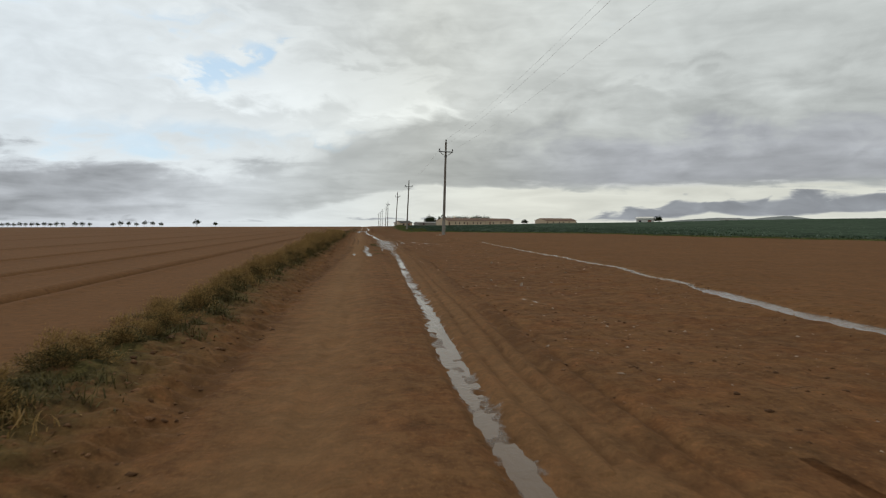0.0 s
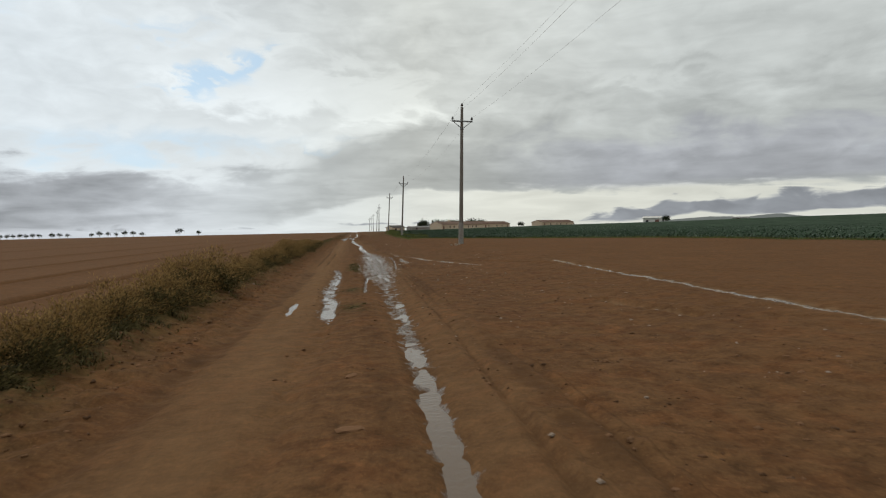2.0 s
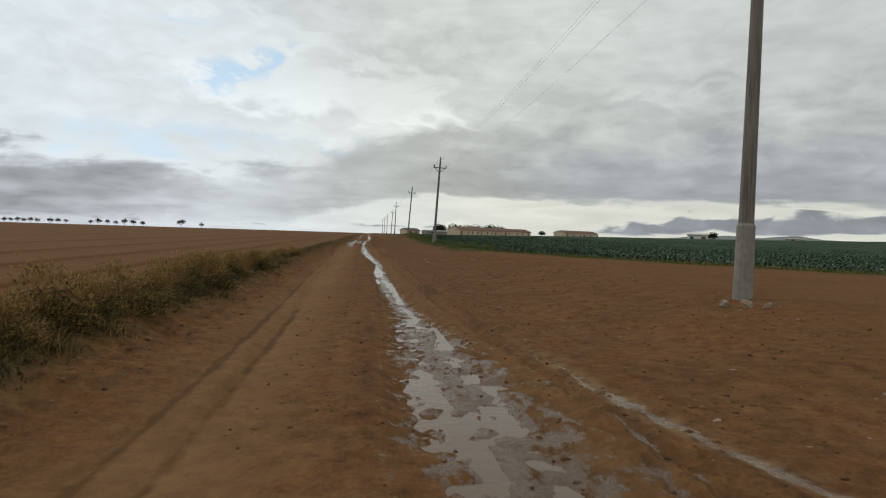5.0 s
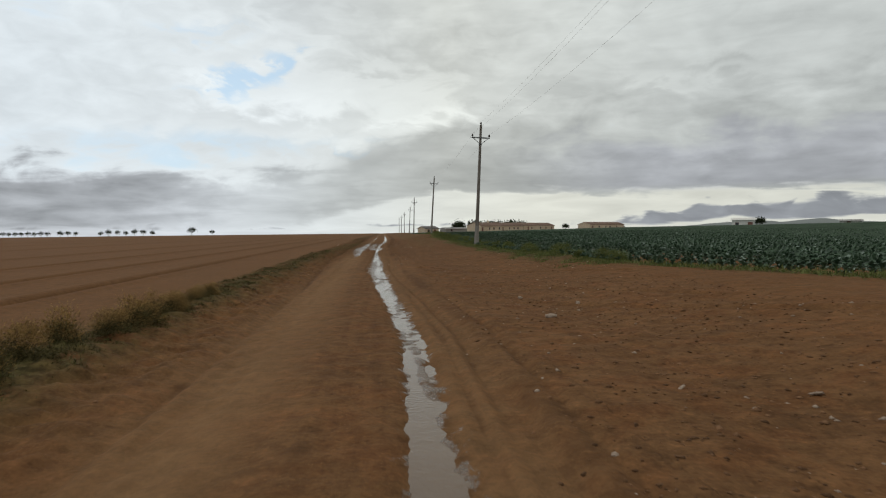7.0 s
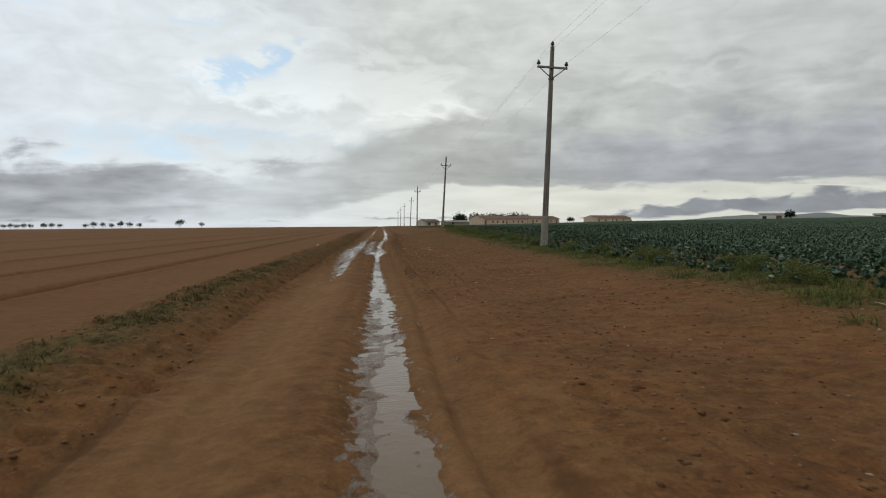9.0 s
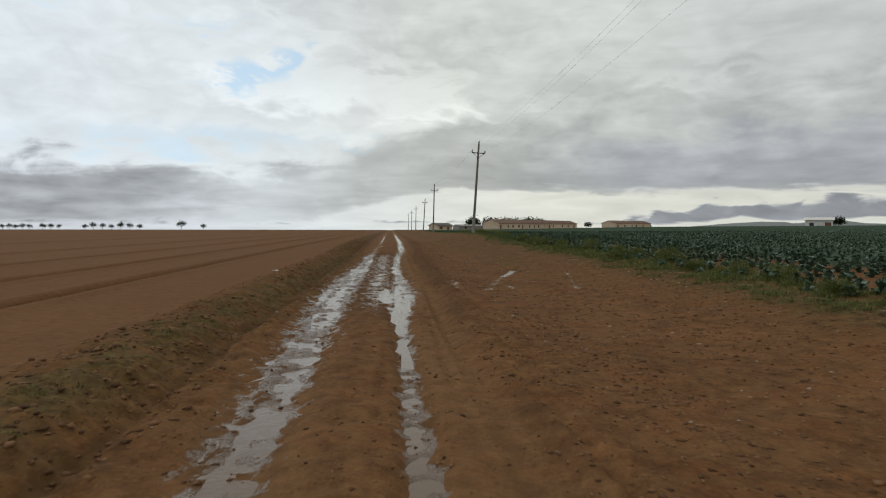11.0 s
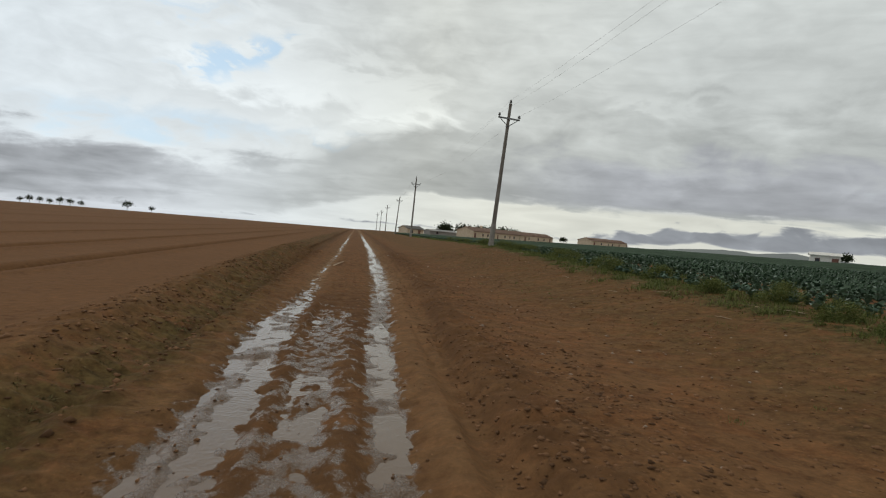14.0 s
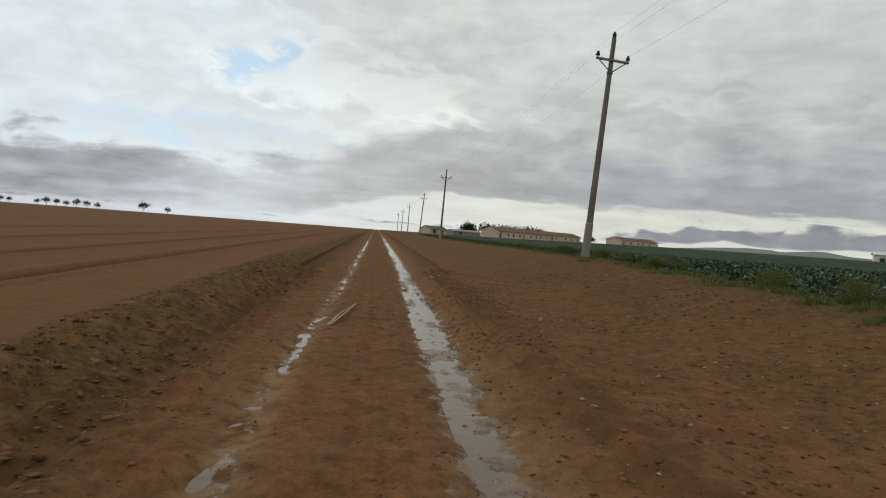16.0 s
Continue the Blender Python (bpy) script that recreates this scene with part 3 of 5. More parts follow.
    rough = rough + berm * (0.020 * billow(x, y, 4.0, 63) + 0.030 * billow(x, y, 5.0, 69) + 0.010 * drag) + ease(-x, 1.45, 1.8) * (1 - ease(-x, 3.0, 3.4)) * (0.055 * billow(x, y, 4.2, 64) + 0.03 * billow(x, y, 5.0, 65))
    edge = x - edge_rut(y) + 0.04 * value_noise(y * 0.15, y * 0, 14)
    rough = rough - (0.040 + 0.03 * lumps) * (bowl(edge, 0.14) * (1 - 0.7 * ease(y, 35, 41)) + 0.8 * ease(y, 35, 41) * np.maximum(bowl(edge, 0.06), bowl(edge - 0.34, 0.06) * (1 - ease(y, 50, 58)))) + 0.022 * bowl(edge + 0.30, 0.12) * (1 + lumps)
    tilled = ease(-x - field_edge(y), 0.0, 0.6)
    rough = rough * (1 - 0.55 * tilled) + tilled * furrow(x)
    return z + shape * (0.4 + 0.6 * road * 1.0 + 0.6 * (1 - road)) + rough * near


def axis(*spans):
    """Grid lines: (from, to, step) for even stretches, and growing steps beyond."""
    out = []
    for a, b, step in spans:
        out += list(np.arange(a, b - 1e-6, step))
    return out


def growing(start, stop, step, rate=1.16):
    out, v = [], start
    while v < stop:
        out.append(v)
        v, step = v + step, step * rate
    return out + [stop]


left_lines = [-v for v in growing(49.0, 3200, 2.0)][::-1]
for f, nxt in zip(FURROWS[::-1], list(FURROWS[::-1])[1:] + [-4.2]):
    fine_step = 0.075 if f > -10 else 0.13
    left_lines += axis((f - 0.65, f + 0.7, fine_step)) + axis((f + 0.7, nxt - 0.7, 0.2 if f > -10 else 0.7))
left_lines = sorted(set(round(v, 3) for v in left_lines if v < -4.95)) + axis((-4.9, -3.4, 0.1), (-3.4, -2.3, 0.06))
far_lines = growing(140.0, 4200, 0.14, 1.045)
ROAD_X, ROAD_Y = axis((-2.3, 1.999, 0.04)) + [2.0], axis((3.0, 90.0, 0.055), (90.0, 139.999, 0.045)) + [140.0]
back_lines = [-v for v in growing(4.0, 400, 0.5, 1.3)][::-1] + axis((-3.8, 3.0, 0.4))


def sheet(xs, ys, skirt=False):
    """One patch of the ground as grids of x, y and z; a skirt hangs from its rim."""
    gx, gy = np.meshgrid(np.array(xs), np.array(ys))
    gz = ground_height(gx, gy)
    if skirt:
        gz[0] -= 0.06
        gz[-1] -= 0.06
        gz[:, 0] -= 0.06
        gz[:, -1] -= 0.06
    return gx, gy, gz


side_lines = back_lines + axis((3.0, 140.0, 0.08)) + far_lines
right_lines = axis((2.0, 5.2, 0.09), (5.2, 6.8, 0.06), (6.8, 9.5, 0.1)) + growing(9.5, 3200, 0.25)
field_lines = back_lines + axis((3.0, 140.0, 0.45)) + far_lines
patches = [sheet([v for v in left_lines if v < -3.4] + [-3.4], field_lines), sheet([-3.5] + [v for v in left_lines if v > -3.41] + [-2.3, -2.2], side_lines), sheet([1.9] + right_lines, side_lines), sheet(ROAD_X, ROAD_Y, True),
           sheet(axis((-2.3, 2.0, 0.1)) + [2.0], back_lines + [3.0, 3.15]), sheet(axis((-2.3, 2.0, 0.1)) + [2.0], [139.9] + far_lines)]
quads, base = [], 0
for px, _, _ in patches:
    rows, cols = px.shape
    idx = base + np.arange(rows * cols).reshape(rows, cols)
    quads.append(np.stack([idx[:-1, :-1], idx[:-1, 1:], idx[1:, 1:], idx[1:, :-1]], -1).reshape(-1, 4))
    base += rows * cols
GX, GY, GZ = (np.concatenate([p[k].ravel() for p in patches]) for k in range(3))
ground_mesh = mesh_of("ground", np.stack([GX, GY, GZ], -1), np.concatenate(quads), M_SOIL, True)
driven = (1 - ease(np.abs(GX + 0.3), 1.7, 2.2)) * (1 - ease(GY, 300, 500)) + 0.5 * ease(GX, 1.5, 2.5) * (1 - ease(GX, 5, 6.5)) * (1 - ease(GY, 60, 90))
wet = np.maximum(right_water(GY) * bowl(GX - right_rut(GY), right_width(GY) * 1.25), left_water(GY) * bowl(GX - left_rut(GY), left_width(GY) * 1.35))
wet = np.maximum(wet, 0.7 * bowl(GX + 0.45, 0.5) * ease(GY, 97, 103) * (1 - ease(GY, 119, 124)))
for ends, w in SPILLS:
    wet = np.maximum(wet, 0.8 * bowl(stroke(GX, GY, ends), w * 1.5))
wet = np.maximum(wet, 0.55 * bowl(GX - 0.95, 0.75) * bowl(GY - 40, 8)) * (1 - ease(GY, 200, 280))
wobble = 0.05 * value_noise(GX * 0, GY * 1.3, 55)
runs = np.maximum(bowl(GX - stream_one(GY) - wobble, along(GY, (3, 0.13), (10, 0.10), (36, 0.08))) * (1 - ease(GY, 34, 37)), bowl(GX - stream_two(GY) - wobble, 0.08) * ease(GY, 35.3, 36.2) * (1 - ease(GY, 46, 49)))
wet = np.maximum(wet, runs)
TRAILS = [([(4.42, 26.4), (4.85, 24.3)], 0.055), ([(2.34, 13.1), (2.43, 12.2)], 0.04), ([(2.27, 10.2), (2.42, 9.4)], 0.045), ([(2.6, 105.6), (2.36, 104.7), (1.85, 102.9)], 0.10), ([(1.25, 104.6), (1.2, 103.0)], 0.14), ([(2.43, 103.9), (2.47, 103.2)], 0.07), ([(4.37, 105.9), (4.01, 104.3), (3.69, 102.8)], 0.05), ([(2.16, 42.6), (2.27, 39.6), (1.84, 38.6)], 0.09)]
silt = np.maximum(bowl(GX - stream_one(GY) - wobble, 0.12) * (1 - ease(GY, 34, 37)), bowl(GX - stream_two(GY) - wobble, 0.10) * ease(GY, 35.3, 36.2) * (1 - ease(GY, 47, 50)))
silt = np.maximum(silt, 0.85 * bowl(GX - right_rut(GY) - 0.02, 0.30) * ease(GY, 121, 126) + 0.9 * bowl(GX - left_rut(GY), 0.17) * ease(GY, 121, 126))
for ends, w in TRAILS:
    run = bowl(stroke(GX, GY, ends), w * (1 + 0.5 * value_noise(GX * 4, GY * 3, 57)))
    silt, wet = np.maximum(silt, along(GY, (60, 0.9), (90, 0.5)) * run), np.maximum(wet, along(GY, (60, 0.9), (90, 0.65)) * run)
track = np.maximum(bowl(GX - left_track(GY) - 0.08, 0.55) * (1 - 0.8 * ease(GY, 88, 100)), 0.55 * bowl(GX - right_rut(GY) - 0.35, 0.45))
track = track * (0.75 + 0.25 * fractal(GX, GY * 0.2, 0.9, 2, 77)) * (1 - ease(GY, 350, 500))
weedy = bowl(GX + field_edge(GY) - 0.55, along(GY, (0, 0.5), (60, 0.5), (110, 0.45), (124, 0.6))) * along(GY, (0, 1), (55, 1), (80, 0.9), (92, 0.7), (104, 0.62), (140, 0.55), (220, 0.2))
weedy = np.maximum(weedy, 0.8 * bowl(GX - 0.25, 0.2) * (bowl(GY - 38, 2.0) + bowl(GY - 27, 0.6) + bowl(GY - 30, 0.45)))
edge_x = along(GY, (74, 6.6), (92, 6.3), (120, 6.6), (143, 7.6), (190, 8.6), (300, 10.0))
weedy = np.maximum(weedy, bowl(GX - edge_x + 0.3, 0.8) * ease(GY, 74, 80) * (1 - ease(GY, 280, 320)))
front_y = along(GX, (6.4, 76), (9, 69), (14, 63), (17.5, 57), (20, 51), (22.3, 45), (25, 40), (27, 36), (34, 25), (60, 0), (200, -60))
weedy = np.maximum(weedy, bowl(GY - front_y + 0.6, 1.0) * ease(GX, 6, 7))
weedy = np.maximum(weedy, 0.32 * ease(GX, 2.6, 4.2) * (1 - ease(GX, 7.5, 9)) * ease(GY, 100, 118))
dark_damp = 0.0
# darker along the bottom of each furrow
for f in FURROWS:
    dark_damp = np.maximum(dark_damp, bowl(GX - f, 0.15 + 0.005 * abs(f)))
# darker band and lines along the rut at the bank's foot
dark_damp = np.maximum(dark_damp, np.maximum(0.62 * flat_bowl(GX - edge_rut(GY), 0.21) * (1 - 0.75 * ease(GY, 35, 41)), np.maximum(bowl(GX - edge_rut(GY) - 0.02, 0.075), 0.8 * bowl(GX - edge_rut(GY) - 0.34, 0.07) * (1 - ease(GY, 50, 58))) * ease(GY, 35, 41) * (1 - 0.75 * ease(GY, 54, 62) * (1 - ease(GY, 82, 92)) * ease(value_noise(GX * 0, GY * 0.6, 58), -0.4, 0.3))) * np.clip(0.75 + 0.5 * fractal(GX * 2, GY * 0.6, 1.0, 2, 9), 0.2, 1))
dark_damp = np.maximum(dark_damp, 0.55 * bowl(GX - right_rut(GY) - 0.95, 0.42) * ease(GY, 88, 106))
dark_damp = np.maximum(dark_damp, 0.85 * bowl(GX - right_rut(GY) - 0.85, 0.2) * (0.5 + 0.5 * value_noise(GX, GY * 0.4, 19)))
dark_damp = np.maximum(dark_damp, 0.38 * bowl(GX - (left_rut(GY) + right_rut(GY)) / 2, 0.26) * ease(GY, 50, 60) * (1 - ease(GY, 120, 126)))
dark_damp = np.maximum(dark_damp, 0.75 * bowl(GX + 1.92, 0.36) * ease(GY, 92, 108) * (0.75 + 0.25 * value_noise(GX * 1.5, GY * 0.6, 29)))
# thin dark lines in the wheel grooves
for off, s0 in ((0.36, 3), (0.52, 5), (0.74, 8), (0.98, 12)):
    dark_damp = np.maximum(dark_damp, 0.5 * bowl(GX - right_rut(GY) - off - 0.06 * value_noise(GY * 0.13, GY * 0, s0), 0.05) * ease(0.5 + value_noise(GY * 0.09, GY * 0 + 3, s0), 0.1, 0.7))
# darker along the drawn wheel tracks
for ends in TRACKS:
    dark_damp = np.maximum(dark_damp, 0.4 * bowl(stroke(GX, GY, ends), 0.14))
dark_damp = np.maximum(dark_damp, 0.55 * flat_bowl(GX + 0.5, 1.15) * ease(GY, 95, 101) * (1 - ease(GY, 121, 127)))
dark_damp = np.maximum(dark_damp, wet * 0.7)
for name, values in (("wet", wet), ("dark_damp", dark_damp), ("driven", driven), ("silt", silt), ("packed", np.clip(track, 0, 1)), ("weedy", weedy), ("tilled", np.maximum(ease(-GX - field_edge(GY), -0.1, 0.5), 0.6 * ease(GX, 3, 8)))):
    ground_mesh.attributes.new(name, "FLOAT", "POINT").data.foreach_set("value", np.clip(values, 0, 1).astype(np.float32).ravel())
tagged(new("ground", ground_mesh), "red clay fields with a rutted muddy farm track", "ground", "", "structure")


def height(x, y):
    return float(ground_height(np.array([x], float), np.array([y], float))[0])


# ---------------------------------------------------------------- puddles


def puddle(course, width, y0, y1, level, label, name="puddle", on_road=True):
    """Standing water in a rut: a level sheet that the uneven mud breaks through."""
    ys = np.arange(y0, y1 + 0.01, 0.3)
    taper = np.sin(np.clip((ys - y0) / (y1 - y0), 0, 1) * math.pi) ** 0.5
    w = width(ys) * taper
    c = course(ys)
    xs = np.stack([c - w, c - w * 0.4, c + w * 0.4, c + w], 1)
    zz = (land(np.full(len(ys), -0.2), ys) if on_road else land(c, ys))[:, None] * np.ones((1, 4)) + level
    v = np.stack([xs, np.repeat(ys[:, None], 4, 1), zz], -1).reshape(-1, 3)
    i = np.arange(len(ys) * 4).reshape(-1, 4)
    f = np.stack([i[:-1, :-1], i[:-1, 1:], i[1:, 1:], i[1:, :-1]], -1).reshape(-1, 4)
    return tagged(new(name, mesh_of(name, v, f, M_WATER, True)), label, "puddle", "puddles on the track")


def wide_r(y):
    return right_width(y) * 1.35 + 0.05


def wide_l(y):
    return left_width(y) * 1.5 + 0.05


for a, b, lev in ((-6, 25.5, -0.050), (24.5, 53, -0.0535), (52, 98, -0.050), (122, 200, -0.050)):
    puddle(right_rut, wide_r, a, b, lev, "long shallow muddy puddle along the wheel rut")
for a, b, lev in ((25.0, 39, -0.048), (90, 98.5, -0.049), (121, 190, -0.048)):
    puddle(left_rut, wide_l, a, b, lev, "broken film of muddy water in a wheel rut")
puddle(lambda y: 0 * y - 0.52, lambda y: 0 * y + 1.25, 96.0, 123.5, -0.0525, "broken puddles on the churned middle of the track")
puddle(lambda y: 0.75 + 0 * y, lambda y: 1.15 + 0 * y, 26.5, 47.0, -0.066, "shallow sheet of rainwater spread across the churned mud")
puddle(lambda y: 0 * y - 0.85, lambda y: 0 * y + 0.2, 25.0, 29.4, -0.050, "small puddle between the wheel ruts")
puddle(stream_one, lambda y: 0 * y + 0.5, -8, 12.5, -0.042, "shallow pool of rainwater on the bare soil", on_road=False)
puddle(lambda y: along(y, (106.2, 2.60), (108.9, 3.66)), lambda y: 0 * y + 0.34, 105.5, 109.5, -0.075, "small puddle on the bare verge", on_road=False)

# ---------------------------------------------------------------- utility poles and wires
POLES = [  # foot x, foot y, lean of the top in x and y over the pole's height
    (6.1, -42.5, 0.1, 0.1), (6.2, 4.1, 0.15, 0.1), (6.22, 50.7, 0.27, 0.35), (6.46, 97.8, 0.42, 0.3), (7.10, 143.2, 0.52, 0.3),
    (7.05, 191.0, 0.20, 0.2), (8.0, 237.3, 0.45, 0.2), (8.2, 284.0, 0.1, 0.2), (8.5, 331.0, 0.2, 0.2), (8.8, 378.0, 0.1, 0.2),
]
TALL = 7.95


def build_pole():
    """A tapered wooden pole in a concrete stub with a braced crossarm and three insulators."""
    p = new("utility_pole")
    part("shaft", rod(bmesh.new(), (0, 0, -0.4), (0, 0, TALL - 0.15), 0.125, 0.078, 14), M_WOOD, p)
    bm = bmesh.new()
    rod(bm, (0, 0, -0.5), (0, 0, 1.15), 0.155, 0.138, 12)
    rod(bm, (0, 0, 1.15), (0, 0, 1.2), 0.138, 0.11, 12)
    part("footing", bm, M_CONC, p, "pale concrete footing sleeve")
    za = TALL - 1.0
    arm = part("crossarm", box(bmesh.new(), -0.60, 0.60, -0.15, -0.085, za - 0.04, za + 0.04, 0.008), M_STEEL, p, "grey steel crossarm")
    for s in (-1, 1):
        bm = bmesh.new()
        rod(bm, (s * 0.50, -0.12, za - 0.03), (s * 0.02, -0.11, za - 0.42), 0.021, 0.021, 6)
        part("brace", bm, M_STEEL, p, "thin steel brace")
    bm = bmesh.new()
    bmesh.ops.create_cone(bm, segments=14, radius1=0.108, radius2=0.108, depth=0.05, cap_ends=True, matrix=Matrix.Translation((0, 0, za - 0.42)))
    part("band", bm, M_STEEL, p, "steel band round the pole")
    for x, y, z in ((-0.55, -0.118, za + 0.04), (0.55, -0.118, za + 0.04), (0, 0, TALL - 0.15)):
        ins = part("insulator", rod(bmesh.new(), (x, y, z + 0.05), (x, y, z + 0.20), 0.035, 0.03, 10), M_GLASS, p, "dark porcelain pin insulator")
        for dz, r in ((0.06, 0.085), (0.115, 0.075), (0.17, 0.055)):
            bm = bmesh.new()
            rod(bm, (x, y, z + dz), (x, y, z + dz + 0.04), r, r * 0.55, 12)
            part("skirt", bm, M_GLASS, ins)
        part("pin", rod(bmesh.new(), (x, y, z - 0.06), (x, y, z + 0.06), 0.014, 0.014, 6), M_STEEL, ins, "steel pin")
    bm = bmesh.new()
    rod(bm, (0.0, -0.16, za), (0.0, 0.10, za), 0.012, 0.012, 6)
    rod(bm, (0.0, -0.17, za), (0.0, -0.15, za), 0.026, 0.026, 6)
    part("bolt", bm, M_STEEL, p)
    return tagged(p, "weathered wooden power pole with steel crossarm and concrete footing", "utility pole", "poles beside the track")


def pole_pose(x, y, lx, ly):
    up = Vector((lx, ly, TALL)).normalized()
    side = Vector((1, 0, 0))
    side = (side - up * side.dot(up)).normalized()
    m = Matrix((side, up.cross(side), up)).transposed().to_4x4()
    return Matrix.Translation((x, y, float(land(x, y)) + 0.02)) @ m


first = build_pole()
first.matrix_basis = pole_pose(*POLES[0])
for row in POLES[1:]:
    copy_thing(first, pole_pose(*row))

for point in ((-0.55, -0.118, TALL - 1.0 + 0.21), (0.55, -0.118, TALL - 1.0 + 0.21), (0, 0, TALL + 0.06)):
    pts = [pole_pose(*row) @ Vector(point) for row in POLES]
    pts = [pts[0] + Vector((0, -60, 0))] + pts
    cu = bpy.data.curves.new("overhead_wire", "CURVE")
    cu.dimensions, cu.bevel_depth, cu.bevel_resolution = "3D", 0.0028, 1
    path = [a.lerp(b, k / 16) - Vector((0, 0, 0.55 * 4 * (k / 16) * (1 - k / 16))) for a, b in zip(pts, pts[1:]) for k in range(16)] + [pts[-1]]
    s = cu.splines.new("POLY")
    s.points.add(len(path) - 1)
    for q, v in zip(s.points, path):
        q.co = (*v, 1)
    cu.materials.append(M_WIRE)
    tagged(new("overhead_wire", cu), "thin sagging aluminium power line wire between poles", "wire", "wires of the power line")

# ---------------------------------------------------------------- grass and weeds


def blades(name, spots, mat, tall, lean, wide, label, short=False):
    """Grass blades as narrow bent strips; spots: arrays of x, y, blade length."""
    x, y, l = spots
    n = len(x)
    z = ground_height(x, y) - 0.01
    ang, tilt = np.random.uniform(0, 2 * math.pi, n), np.random.uniform(0.1, lean, n)
    dx, dy = np.cos(ang), np.sin(ang)
    length = l * tall * np.random.uniform(0.55, 1.15, n)
    w = wide * np.random.uniform(0.6, 1.3, n)
    rows = []
    for h, bend, ww in (((0, 0, 1.0), (1.0, 1.0, 0.25)) if short else ((0, 0, 1.0), (0.55, 0.35, 0.8), (1.0, 1.0, 0.12))):
        cx, cy, cz = x + dx * tilt * length * bend, y + dy * tilt * length * bend, z + length * h * np.sqrt(np.maximum(1 - (tilt * bend) ** 2 * 0.6, 0.1))
        for s in (-1, 1):
            rows.append(np.stack([cx - dy * s * w * ww, cy + dx * s * w * ww, cz], -1))
    v = np.stack(rows, 1).reshape(-1, 3)
    b = np.arange(n)[:, None] * len(rows)
    f = np.concatenate([b + np.array([k, k + 1, k + 3, k + 2]) for k in range(0, len(rows) - 2, 2)], 0)
    return tagged(new(name, mesh_of(name, v, f, mat)), label, "grass", "", "stuff")


def tufts(n, y0, y1, x_mid, x_spread, per, radius, density=None):
    """Clumped spots: x, y and a height factor that falls off round each clump."""
    cy = np.random.uniform(y0, y1, n)
    cx = x_mid(cy) + np.random.normal(0, x_spread, n)
    size = np.random.uniform(0.45, 1.2, n) ** 1.2
    if density is not None:
        keep = np.random.uniform(0, 1, n) < density(cx, cy)
        cx, cy, size = cx[keep], cy[keep], size[keep]
    a = np.random.uniform(0, 2 * math.pi, (len(cx), per))
    r = np.abs(np.random.normal(0, radius, (len(cx), per))) * size[:, None]
    x, y = cx[:, None] + np.cos(a) * r, cy[:, None] + np.sin(a) * r
    h = size[:, None] * np.exp(-((r / (radius * 2.2)) ** 2))
    return x.ravel(), y.ravel(), h.ravel()


def gaps(scale, cut):
    return lambda x, y: np.clip((fractal(x * 0.3, y, scale, 3, 90) - cut) * 3 + 0.5, 0, 1)


blades("dry_grass", tufts(330, 13, 62, lambda y: -2.85 + 0 * y, 0.22, 80, 0.17, gaps(0.5, -0.3)), M_DRY, 0.26, 1.5, 0.0045, "dry golden grass along the bank of the track")
blades("dry_grass", tufts(150, 2, 18, lambda y: -2.85 + 0 * y, 0.22, 80, 0.16, gaps(0.6, -0.2)), M_DRY, 0.15, 1.6, 0.0045, "short dry grass along the bank of the track")


def sprays(n, seed, low, high, wide, length, breadth):
    """Short bent sprigs that fill a rounded mound with an uneven outline: verts and faces."""
    r = np.random.RandomState(seed)
    knots = r.normal(0, 1, (14, 3)) * (wide * 0.42, wide * 0.42, 0.10) + (0, 0, (low + high) / 2)
    knots[:, 2] = np.clip(knots[:, 2] + r.uniform(-0.5, 0.5, 14) * (high - low), low, high) * np.exp(-(knots[:, 0] ** 2 + knots[:, 1] ** 2) / (1.6 * wide * wide))
    c = knots[r.randint(0, 14, n)] + r.normal(0, 1, (n, 3)) * (0.11, 0.11, 0.075)
    c[:, 2] = np.maximum(c[:, 2], 0.01)
    d = c * (1.2, 1.2, 0.6) + r.normal(0, 0.35, (n, 3)) + (0, 0, 0.35)
    d = d / np.linalg.norm(d, axis=1, keepdims=True) * (length * r.uniform(0.5, 1.3, n))[:, None]
    side = np.cross(d, r.normal(0, 1, (n, 3)))
    side = side / np.linalg.norm(side, axis=1, keepdims=True) * (breadth * r.uniform(0.6, 1.4, n))[:, None]
    v = np.stack([c - side * 0.6, c + side * 0.6, c + d * 0.55 + side, c + d * 0.55 - side, c + d * (1, 1, 0.8) + side * 0.2, c + d * (1, 1, 0.8) - side * 0.2], 1).reshape(-1, 3)
    b = np.arange(n)[:, None] * 6
    return v, np.concatenate([b + np.array([0, 1, 2, 3]), b + np.array([3, 2, 4, 5])], 0)


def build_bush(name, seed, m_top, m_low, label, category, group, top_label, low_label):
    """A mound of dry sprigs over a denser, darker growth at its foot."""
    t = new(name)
    # lower growth takes m_low, a darker material on the bank bushes
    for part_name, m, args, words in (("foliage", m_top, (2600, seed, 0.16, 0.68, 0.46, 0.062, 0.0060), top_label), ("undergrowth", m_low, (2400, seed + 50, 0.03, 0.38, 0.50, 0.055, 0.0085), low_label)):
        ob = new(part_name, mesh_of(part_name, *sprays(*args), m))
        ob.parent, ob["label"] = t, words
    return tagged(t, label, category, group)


bush_rnd = random.Random(8)
bushes = [build_bush("bush", 200 + k, M_DRY, M_DARKW, "rounded dry golden-brown bush with a dark foot on the bank", "bush", "bushes on the bank", "dry golden sprigs", "dense dark leaves low in the bush") for k in range(4)]
place_y, k = 3.0, 0
